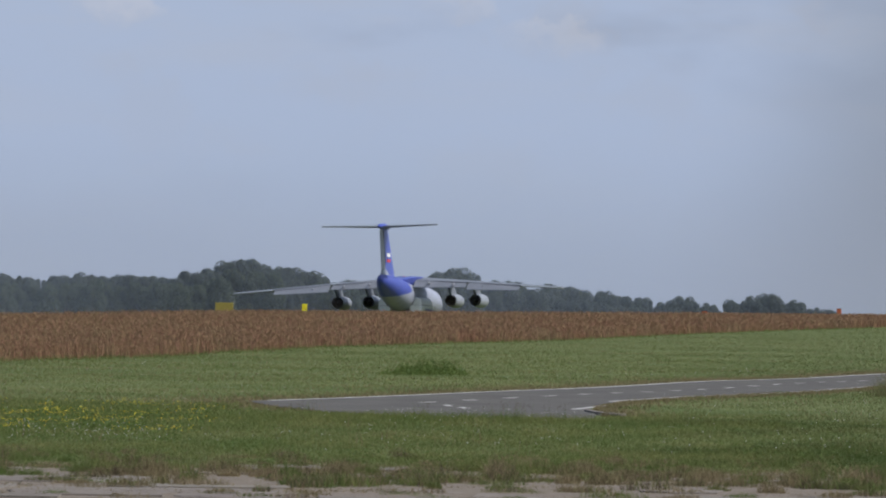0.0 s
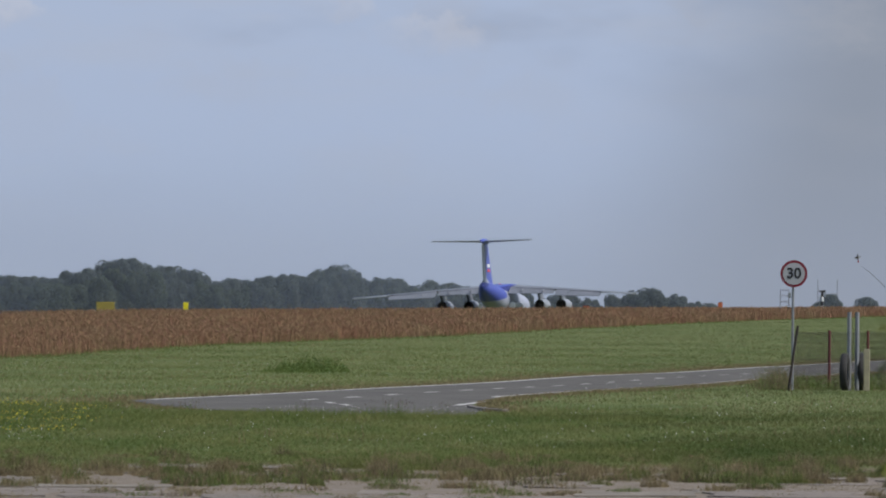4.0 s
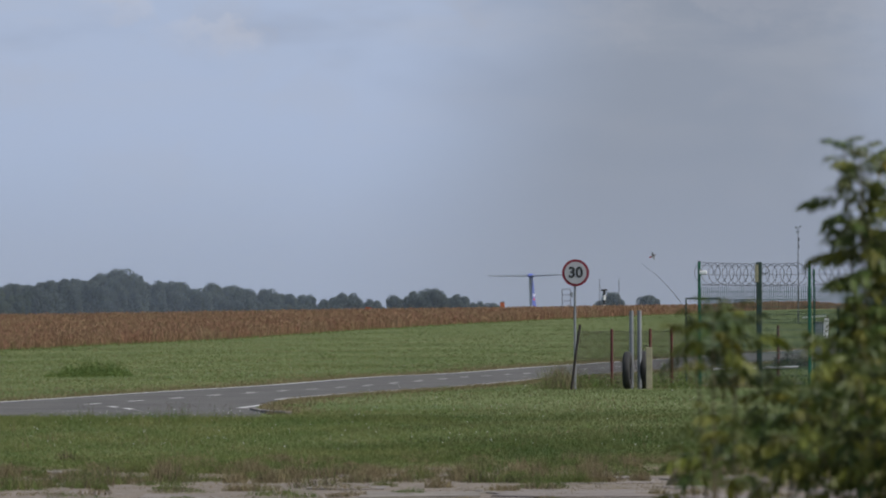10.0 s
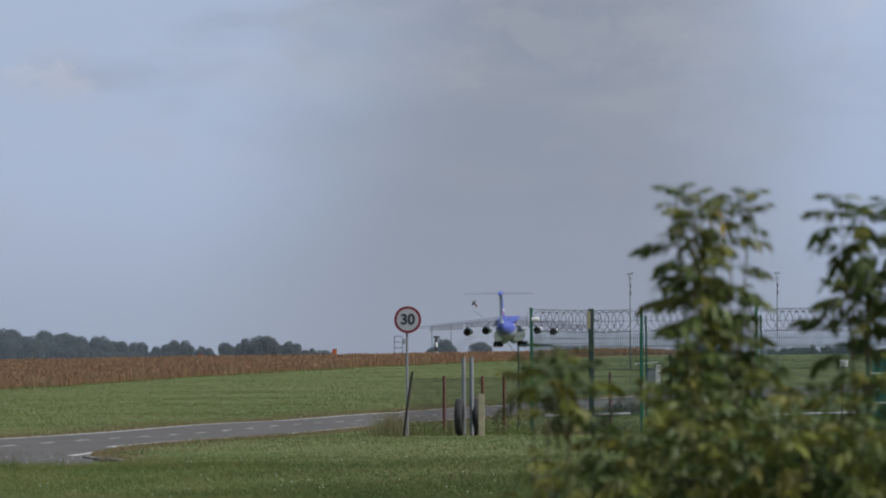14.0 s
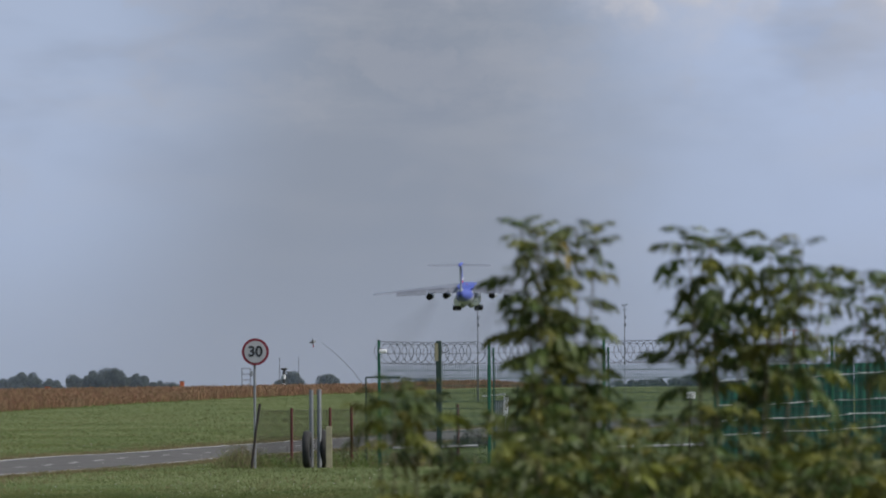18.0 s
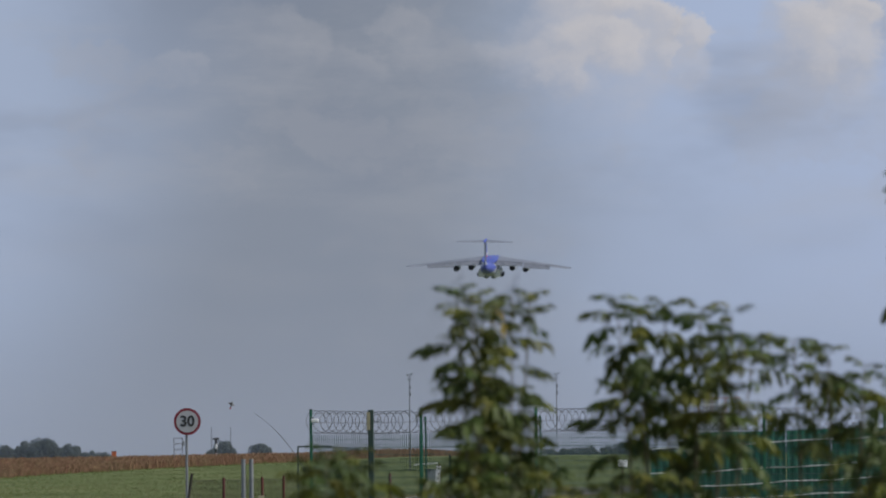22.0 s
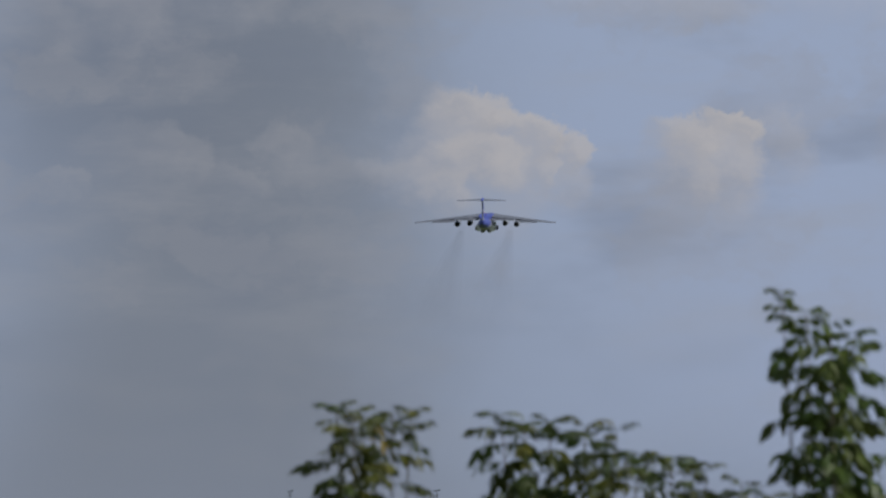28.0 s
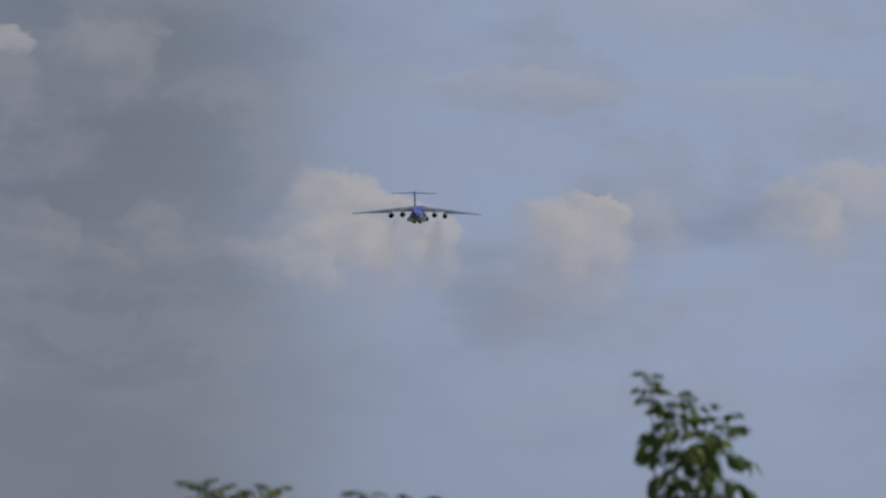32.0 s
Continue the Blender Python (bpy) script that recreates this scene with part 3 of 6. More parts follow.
def make_cover():
    both = ("grass", "shaded_grass")
    # broad leaves among the grass
    x, y, r = scatter(150000, 112, 176, -520, 2500, 0.3)
    k = off_road(x, y) & (y + 6 * (patch(x, y, 0.5, 1) - 0.5) > 114)
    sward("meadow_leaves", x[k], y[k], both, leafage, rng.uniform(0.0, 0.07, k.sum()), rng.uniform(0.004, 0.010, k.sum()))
    x, y, r = scatter(230000, 176, 800, -540, 2600, 0.0)
    k = off_road(x, y)
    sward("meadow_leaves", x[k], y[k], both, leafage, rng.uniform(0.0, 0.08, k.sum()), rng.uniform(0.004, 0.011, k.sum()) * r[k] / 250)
    # paler blades in loose drifts: glints of light put into their colour
    x, y, r = scatter(75000, 111, 420, -520, 2300, 0.0)
    k = off_road(x, y) & (patch(x, y, 0.55, 3) + rng.uniform(-0.3, 0.3, len(x)) > 0.52) & (~in_shade(x, y) | (rng.uniform(0, 1, len(x)) < 0.4))
    leafage("pale_meadow_leaves", x[k], y[k], rng.uniform(0.02, 0.10, k.sum()), rng.uniform(0.003, 0.009, k.sum()) * np.maximum(1, r[k] / 200), M["pale_grass"])
    # low herbs in flat cushions
    cx, cy, r = scatter(700, 114, 420, -520, 1900, 0.0)
    n = 46
    w = (rng.uniform(0.06, 0.42, len(cx)) * np.maximum(1, r / 220))[:, None]
    x, y = (cx[:, None] + rng.normal(0, 1, (len(cx), n)) * w).ravel(), (cy[:, None] + rng.normal(0, 2.5, (len(cx), n)) * w).ravel()
    k = off_road(x, y)
    sz = rng.uniform(0.007, 0.020, len(x)) * np.repeat(np.maximum(1, r / 220), n)
    leafage("meadow_herbs", x[k], y[k], rng.uniform(0.01, 0.12, k.sum()), sz[k], M["weed"])
    # meadow before the road
    x, y, r = scatter(380000, 107, 176, -520, 2500, 0.3)
    keep = off_road(x, y) & (rng.uniform(0, 1, len(x)) < sstep(y + 9 * (patch(x, y, 0.9, 1) - 0.5), 106, 112))
    x, y, r = x[keep], y[keep], r[keep]
    h = rng.uniform(0.025, 0.085, len(x)) * (0.6 + 0.8 * patch(x, y, 0.35, 2)) * np.where((y > 163) & (x > -9), 0.6, np.where((y > 153) & (x < 2.0), 1.9, 1.0))
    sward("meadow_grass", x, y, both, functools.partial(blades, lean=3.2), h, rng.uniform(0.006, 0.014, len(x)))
    # meadow beyond the road, to the brown field
    x, y, r = scatter(560000, 176, 800, -540, 2600, 0.0)
    bare = (y > 175) & (y < 420) & (x < edge_x(y)) & (edge_x(y) - x < rng.uniform(0.2, 1.6, len(x)))
    keep = off_road(x, y) & ~bare
    x, y, r = x[keep], y[keep], r[keep]
    h = rng.uniform(0.03, 0.085, len(x)) * (0.75 + 0.5 * patch(x, y, 0.9, 4)) * np.minimum(1.0, r / 220)
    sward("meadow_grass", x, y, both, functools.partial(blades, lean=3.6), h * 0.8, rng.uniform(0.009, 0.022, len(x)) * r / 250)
    x, y, r = scatter(26000, 176, 560, -540, 1500, 0.0)
    k = off_road(x, y) & (patch(x, y, 0.33, 9) > 0.55)
    blades("dry_meadow_grass", x[k], y[k], rng.uniform(0.04, 0.13, k.sum()), rng.uniform(0.015, 0.03, k.sum()) * r[k] / 250, M["dry_grass"], 1.5)
    x, y, r = scatter(30000, 111, 176, -520, 2300, 0.3)
    k = off_road(x, y) & (patch(x, y, 0.7, 7) + rng.uniform(-0.25, 0.25, len(x)) > 0.55)
    blades("dry_meadow_grass", x[k], y[k], rng.uniform(0.02, 0.10, k.sum()), rng.uniform(0.006, 0.013, k.sum()), M["dry_grass"], 1.6)
    # dry verge along both road edges
    y = rng.uniform(168, 420, 52000)
    side = rng.integers(0, 2, len(y))
    x = edge_x(y) + np.where(side == 0, -rng.exponential(0.9, len(y)) - 0.08, road_width(y) + rng.exponential(0.35, len(y)) + 0.1)
    blades("dry_verge_grass", x, y, rng.uniform(0.02, 0.10, len(y)), rng.uniform(0.015, 0.04, len(y)), M["dry_grass"], 1.6)
    # domed tufts, dry and green, crowded along the edge of the old paved strip and scattered out on it
    for count, near_, far_, tall, many in ((150, 107.5, 118.0, 0.8, 190), (210, 101.5, 108.0, 1.0, 260), (80, 97.0, 102.0, 0.95, 240), (60, 91.0, 97.0, 0.5, 130)):
        cx, cy, _ = scatter(count, near_, far_, -520, 2400, 0.3)
        wide, high, tone = rng.uniform(0.10, 0.42, count), rng.uniform(0.06, 0.24, count) * tall * (0.55 + 0.9 * patch(cx, cy, 1.3, 5)), rng.uniform(0, 1, count)
        i = np.repeat(np.arange(count), many)
        th, q = rng.uniform(0, math.tau, len(i)), np.sqrt(rng.uniform(0, 1, len(i)))
        x, y = cx[i] + wide[i] * q * np.cos(th), cy[i] + 1.2 * wide[i] * q * np.sin(th)
        h = high[i] * np.sqrt(1.02 - q * q) * rng.uniform(0.55, 1.15, len(i))
        kind = tone[i] + rng.uniform(-0.13, 0.13, len(i))
        for name, lo, hi, mat, leafy in (("dry_tufts", -1, 0.45, "dry_grass", "dry_grass"), ("brown_tufts", 0.45, 0.62, "thistle", "dry_grass"), ("green_tufts", 0.62, 2, "grass", "weed")):
            k = (kind >= lo) & (kind < hi)
            blades(name, x[k], y[k], h[k], rng.uniform(0.006, 0.014, k.sum()), M[mat], 0.9)
            leafage(name + "_leaves", x[k], y[k], h[k] * rng.uniform(0.3, 1.0, k.sum()), rng.uniform(0.004, 0.011, k.sum()), M[leafy])
    # low litter in bands over the bare strip
    x, y, r = scatter(26000, 92, 110, -520, 2400, 0.3)
    k = patch(x * 0.35, y, 1.1, 6) > 0.52
    leafage("dry_litter", x[k], y[k], rng.uniform(0.0, 0.02, k.sum()), rng.uniform(0.004, 0.012, k.sum()), M["dry_grass"])
    # tall seed stalks before the road
    for u, d in ((332, 159), (470, 158), (490, 157), (506, 159), (575, 158), (120, 160)):
        p = on_ground(u, d)
        x, y = p.x + rng.normal(0, 0.12, 26), p.y + rng.normal(0, 0.4, 26)
        h = rng.uniform(0.12, 0.42, 26)
        blades("tall_weeds", x, y, h, rng.uniform(0.006, 0.011, 26), M["weed"], 0.4)
        leafage("tall_weed_heads", np.repeat(x, 3), np.repeat(y, 3), np.repeat(h, 3) * rng.uniform(0.6, 1.0, 78), rng.uniform(0.006, 0.016, 78), M["thistle"])
    # rank weeds round the sign and the posts
    n = 2400
    a = np.concatenate([rng.normal(1168, 22, n // 3), rng.uniform(1140, 1600, n - n // 3)])
    d = rng.uniform(219.5, 227.5, n)
    x, y = d * np.sin((a - 784) / F), d * np.cos((a - 784) / F)
    h = rng.uniform(0.10, 0.55, n) * np.interp(a, [1090, 1165, 1215, 1600], [0.5, 1.5, 0.9, 0.8])
    for name, mat, pick in (("tall_weeds", "weed", slice(0, n, 3)), ("tall_dry_weeds", "dry_grass", slice(1, n, 3)), ("tall_brown_weeds", "thistle", slice(2, n, 3))):
        blades(name, x[pick], y[pick], h[pick], rng.uniform(0.006, 0.013, len(h[pick])), M[mat], 1.0)
        m = 4 * len(h[pick])
        leafage(name + "_leaves", np.repeat(x[pick], 4) + rng.normal(0, 0.06, m), np.repeat(y[pick], 4), np.repeat(h[pick], 4) * rng.uniform(0.15, 1.0, m), rng.uniform(0.006, 0.018, m), M[mat])
    # tall thin weeds standing out of the meadow
    cx, cy, _ = scatter(60, 114, 185, -500, 2300, 0.4)
    n = 7
    x = (cx[:, None] + rng.normal(0, 0.09, (len(cx), n))).ravel()
    y = (cy[:, None] + rng.normal(0, 0.2, (len(cx), n))).ravel()
    k = off_road(x, y, 0.1)
    blades("tall_weeds", x[k], y[k], rng.uniform(0.12, 0.38, k.sum()), rng.uniform(0.006, 0.013, k.sum()), M["dry_grass"], 0.5)
    # flowers: small four-cornered heads, as two triangles
    for name, mat, n, box_ in (("white_flowers", "white_petal", 1300, (118, 300, -480, 2000)), ("white_flowers", "white_petal", 90, (158, 160.5, 280, 660)), ("white_flowers", "white_petal", 170, (123, 140, -400, -130))):
        x, y, r = scatter(n, *box_, 0.2)
        k = off_road(x, y)
        x, y, r = x[k], y[k], r[k]
        z = ground_z(x, y) + rng.uniform(0.08, 0.22 if mat == "white_petal" else 0.34, len(x))
        s = rng.uniform(0.003, 0.010, len(x)) * np.maximum(1, r / 220) * (1.35 if mat == "yellow_petal" else 1)
        v = np.empty((len(x), 2, 3, 3))
        for j, sg in enumerate((1, -1)):
            v[:, j, 0] = np.stack([x - s, y, z], 1)
            v[:, j, 1] = np.stack([x + s, y, z + 0.3 * s], 1)
            v[:, j, 2] = np.stack([x, y + 0.3 * s, z + sg * s], 1)
        tagged(triangles(name, v.reshape(-1, 3, 3), M[mat]), kind="stuff")
    # bushy plants with flat yellow flower heads, their leaves below
    cx, cy, _ = scatter(40, 126, 164, -470, -40, 0.5)
    for n, mat, lo, hi, small, big, name in ((26, "yellow_petal", 0.80, 1.0, 0.008, 0.019, "yellow_flowers"), (230, "weed", 0.1, 0.85, 0.008, 0.020, "yellow_flower_leaves")):
        w = np.repeat(rng.uniform(0.12, 0.40, len(cx)), n)
        x, y = np.repeat(cx, n) + rng.normal(0, 1, len(w)) * w, np.repeat(cy, n) + rng.normal(0, 1.5, len(w)) * w
        tall = np.repeat(rng.uniform(0.18, 0.40, len(cx)), n)
        leafage(name, x, y, tall * rng.uniform(lo, hi, len(w)), rng.uniform(small, big, len(w)), M[mat])
    # brown field of sorrel up to the brow: thin stems with ragged seed heads
    a = rng.uniform(-580, 1680, 280000)
    near = np.interp(a, [-580, -418, -118, 0, 200, 600, 1000, 1200, 1450, 1680], [285, 300, 345, 385, 440, 525, 670, 740, 840, 985])
    r = near * (1000 / near) ** (rng.uniform(0, 1, len(a)) ** 1.35)
    r = r + rng.normal(0, 5, len(a))
    b = (a - 784) / F
    x, y = r * np.sin(b), r * np.cos(b)
    h = rng.uniform(0.45, 0.92, len(x)) * (0.84 + 0.25 * patch(x, y, 0.11, 3))
    k = r / 500
    blades("sorrel_stems", x, y, h, rng.uniform(0.025, 0.06, len(x)) * k, M["sorrel"], 0.25)
    n = len(x)
    z = ground_z(x, y) + h * rng.uniform(0.3, 0.98, n)
    w, l = rng.uniform(0.022, 0.055, n) * k, rng.uniform(0.05, 0.12, n)
    ang, tilt = rng.uniform(0, math.tau, n), rng.normal(0, 0.5, n)
    x, y = x + rng.normal(0, 0.05, n), y + rng.normal(0, 0.05, n)
    sx, sy = np.cos(ang) * w, np.sin(ang) * w
    v = np.empty((n, 2, 3, 3))
    for j, sg in enumerate((1, -1)):
        v[:, j, 0] = np.stack([x - sx, y - sy, z], 1)
        v[:, j, 1] = np.stack([x + sx, y + sy, z + 0.3 * l * tilt], 1)
        v[:, j, 2] = np.stack([x + l * tilt, y, z + sg * l], 1)
    tagged(triangles("sorrel_seed_heads", v.reshape(-1, 3, 3), M["sorrel"]), kind="stuff")
    # green growth along the near edge of the brown field
    m = 7000
    a = rng.uniform(-580, 1450, m)
    near = np.interp(a, [-580, -418, -118, 0, 200, 600, 1000, 1200, 1450, 1680], [285, 300, 345, 385, 440, 525, 670, 740, 840, 985])
    r = near + rng.normal(-4, 9, m)
    b = (a - 784) / F
    blades("field_edge_grass", r * np.sin(b), r * np.cos(b), rng.uniform(0.06, 0.2, m), rng.uniform(0.03, 0.06, m) * r / 400, M["grass"], 1.5)


make_cover()


def old_paving():
    """Broken concrete slabs of an old apron, half sunk in the soil."""
    g = random.Random(8)
    root = thing("old_paving", (0, 96, 0), "cracked old concrete slabs half overgrown with dry grass", "paving")
    tagged(root, kind="structure")
    y = 90.2
    while y < 108:
        depth = g.uniform(0.8, 2.4)
        x = -11.0 + g.uniform(-1, 1)
        while x < 12:
            w = g.uniform(0.7, 2.4)
            if g.random() < (0.85 if y < 96 else 0.6 if y < 101 else 0.35):
                bm = bmesh.new()
                pts = []
                for a, b in ((0, 0), (0.5, 0), (1, 0), (1, 0.5), (1, 1), (0.5, 1), (0, 1), (0, 0.5)):
                    pts.append((x + a * w + g.uniform(-0.16, 0.16), y + b * depth + g.uniform(-0.32, 0.32) - 96))
                h = g.uniform(0.0, 0.016)
                tilt = g.uniform(-0.006, 0.006)
                gz = float(ground_z(x + w / 2, y + depth / 2))
                lo = [bm.verts.new((p[0], p[1], gz - 0.12)) for p in pts]
                hi = [bm.verts.new((p[0], p[1], gz + h + tilt * (p[0] - x))) for p in pts]
                bm.faces.new(hi)
                for k in range(8):
                    bm.faces.new((lo[k], lo[(k + 1) % 8], hi[(k + 1) % 8], hi[k]))
                part("slab", bm, M["concrete"], root)
            x += w + g.uniform(0.04, 0.3)
        y += depth + g.uniform(0.05, 0.5)


old_paving()


def leaf_clump(name, at, half, height, n, mat, label, category, size=0.12):
    """A low clump: many small leaves over a dome."""
    th = rng.uniform(0, math.tau, n)
    rr = np.sqrt(rng.uniform(0, 1, n))
    top = height * np.sqrt(np.maximum(0.02, 1 - rr * rr)) * (0.75 + 0.35 * np.sin(th * 5 + rr * 7))
    z = rng.uniform(0.1, 1, n) * top
    p = np.stack([half[0] * rr * np.cos(th), half[1] * rr * np.sin(th), z], 1)
    d1 = rng.normal(0, 1, (n, 3))
    d1 /= np.linalg.norm(d1, axis=1)[:, None]
    d2 = rng.normal(0, 1, (n, 3))
    d2 /= np.linalg.norm(d2, axis=1)[:, None]
    s = rng.uniform(0.5, 1.2, n)[:, None] * size
    v = np.stack([p - d1 * s, p + d1 * s, p + d2 * s * 1.2], 1)
    v[:, :, 2] = np.maximum(v[:, :, 2], -0.02)
    ob = triangles(name, v, mat)
    ob.location = at
    return tagged(ob, label, category)


leaf_clump("weed_mound", on_ground(345, 268), (1.2, 2.4), 0.52, 5200, M["weed"], "dense green mound of weeds in the meadow", "weeds", 0.035)
leaf_clump("weed_mound", on_ground(300, 266), (0.8, 2.0), 0.25, 1500, M["weed"], "low green patch of weeds beside a taller mound", "weeds", 0.035)
for u, d, w, h in ((1172, 226, 0.3, 0.6), (1212, 224, 0.4, 0.45), (1240, 222, 0.5, 0.42), (1340, 221, 0.5, 0.5), (1390, 221, 0.5, 0.5), (1470, 221, 0.6, 0.6), (1570, 222, 0.7, 0.5)):
    tagged(leaf_clump("thistles", on_ground(u, d), (w, w * 1.6), h, 900, M["weed"] if h < 0.55 else M["thistle"], "rough brown and green thistles round the posts", "weeds", 0.026), kind="stuff")


leaf_clump("brush_heap", on_ground(1576, 300), (0.7, 0.9), 0.6, 1500, M["net_wire"], "low heap of dark dry brushwood beside the road", "brushwood", 0.05)


# ------------------------------------------------------------------ far woods
def far_tree(name, height, spread, seed, pointed=0.0, leaf="far_leaf"):
    """A trunk with limbs and a crown of many leafy clumps."""
    g = np.random.default_rng(seed)
    root = thing(name, (0, 0, 0), "tall dark green tree at the edge of the far woods", "tree", "far woods")
    bm = bmesh.new()
    tube(bm, [(0, 0, -1), (0.1, 0, height * 0.4), (0, 0.1, height * 0.85)], [0.35, 0.25, 0.06], 6)
    for k in range(5):
        a = g.uniform(0, math.tau)
        z = height * g.uniform(0.3, 0.65)
        tube(bm, [(0, 0, z), (math.cos(a) * spread * 0.6, math.sin(a) * spread * 0.6, z + height * 0.15)], [0.12, 0.03], 5)
    part("trunk", bm, M["bark"], root)
    n_lobe = 26
    lobes = []
    for k in range(n_lobe):
        t = g.uniform(0.10, 0.92)
        w = spread * (1 - pointed * t) * math.sqrt(max(0.05, 1 - (2 * t - 1.0) ** 2)) if not pointed else spread * (1.05 - t)
        a = g.uniform(0, math.tau)
        lobes.append((math.cos(a) * w * 0.62, math.sin(a) * w * 0.62, height * t, spread * g.uniform(0.28, 0.46) * (1 - 0.45 * pointed)))
    lobes.append((0, 0, height * 0.93, spread * 0.26))
    L = np.array(lobes)
    n = 11000
    i = g.integers(0, len(L), n)
    d = g.normal(0, 1, (n, 3))
    d /= np.linalg.norm(d, axis=1)[:, None]
    p = L[i, :3] + d * (L[i, 3] * g.uniform(0.88, 1.08, n))[:, None]
    d1 = np.cross(d + 0.5 * g.normal(0, 1, (n, 3)), g.normal(0, 1, (n, 3)))
    d1 /= np.linalg.norm(d1, axis=1)[:, None]
    d2 = np.cross(d, d1)
    s = g.uniform(0.16, 0.42, n)[:, None]
    v = np.stack([p - d1 * s, p + d1 * s, p + d2 * s * 1.3 + d * 0.12], 1)
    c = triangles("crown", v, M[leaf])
    c.parent = root
    return root


def make_woods():
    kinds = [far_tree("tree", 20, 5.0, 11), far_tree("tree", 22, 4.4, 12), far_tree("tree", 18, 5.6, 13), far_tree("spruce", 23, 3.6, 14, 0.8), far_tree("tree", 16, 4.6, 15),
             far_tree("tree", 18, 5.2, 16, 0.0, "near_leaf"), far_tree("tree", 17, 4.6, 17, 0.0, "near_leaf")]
    g = random.Random(4)
    # skyline of the woods: bearing and height above the brow of the tree tops
    sky_u = [-620, -418, -330, -240, -160, -80, -20, 20, 60, 130, 200, 235, 300, 345, 415, 455, 520, 600, 660, 735]
    sky_v = [498, 499, 503, 499, 503, 497, 480, 470, 482, 494, 508, 500, 495, 487, 482, 498, 508, 513, 520, 524]
    first = [True] * len(kinds)
    spots = []
    u = -620.0
    while u < 742:
        spots.append((u, float(np.interp(u, sky_u, sky_v)) + g.uniform(-6, 9), g.uniform(2750, 2950)))
        if g.random() < 0.75:
            spots.append((u + g.uniform(-6, 6), float(np.interp(u, sky_u, sky_v)) + g.uniform(8, 22), g.uniform(2600, 2740)))
        u += g.uniform(6, 11)
    for u0, u1, v0 in ((770, 808, 520), (828, 842, 534), (858, 1004, 519), (742, 776, 530), (804, 862, 532), (1000, 1058, 533), (1236, 1276, 525), (1312, 1348, 526), (1472, 1530, 534), (1690, 1800, 537), (1830, 2080, 534), (2110, 2330, 536), (2350, 2680, 535)):
        u = u0 + 6.0
        while u < u1:
            k = (u - u0) / (u1 - u0)
            spots.append((u, v0 + 44 * abs(k - 0.5) ** 2 + g.uniform(-5, 7), g.uniform(3050, 3200)))
            u += g.uniform(6, 10)
    for u, v, d in spots:
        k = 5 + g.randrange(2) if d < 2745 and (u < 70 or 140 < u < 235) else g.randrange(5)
        top = spot(u, v, d)
        base = float(ground_z(top.x, top.y))
        height = (20, 22, 18, 23, 16, 18, 17)[k]
        s = (top.z - base) / height
        m = Matrix.Translation((top.x, top.y, base)) @ Matrix.Rotation(g.uniform(0, 6.28), 4, "Z") @ Matrix.Diagonal((max(s, 0.7) * 0.72, max(s, 0.7) * 0.72, s, 1))
        if first[k]:
            kinds[k].matrix_basis, first[k] = m, False
        else:
            c = copy_thing(kinds[k], Matrix.Identity(4))
            c.matrix_basis = m


make_woods()


def make_haze():
    """Thin bluish sheet over the low ground before the far woods, imitating distance haze."""
    m = bpy.data.materials.new("haze_veil")
    m.use_nodes = True
    N = Nodes(m.node_tree)
    sep = N.add("ShaderNodeSeparateXYZ")
    tc = N.add("ShaderNodeTexCoord").outputs["Object"]
    N.put(sep, 0, tc)
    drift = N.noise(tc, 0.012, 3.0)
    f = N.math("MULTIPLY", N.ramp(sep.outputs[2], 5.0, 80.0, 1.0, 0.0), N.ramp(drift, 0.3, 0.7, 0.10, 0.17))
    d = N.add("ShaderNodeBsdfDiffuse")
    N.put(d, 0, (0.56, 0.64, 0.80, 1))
    t = N.add("ShaderNodeBsdfTransparent")
    mx = N.add("ShaderNodeMixShader")
    for k, v in enumerate((f, t.outputs[0], d.outputs[0])):
        N.put(mx, k, v)
    N.put(N.add("ShaderNodeOutputMaterial"), 0, mx.outputs[0])
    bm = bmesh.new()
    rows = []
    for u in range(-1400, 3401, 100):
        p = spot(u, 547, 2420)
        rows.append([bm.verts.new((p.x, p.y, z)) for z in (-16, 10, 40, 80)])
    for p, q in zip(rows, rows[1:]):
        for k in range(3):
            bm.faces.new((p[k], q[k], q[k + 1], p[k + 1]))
    tagged(mesh_object("haze_sheet", bm, m), kind="stuff")


make_haze()


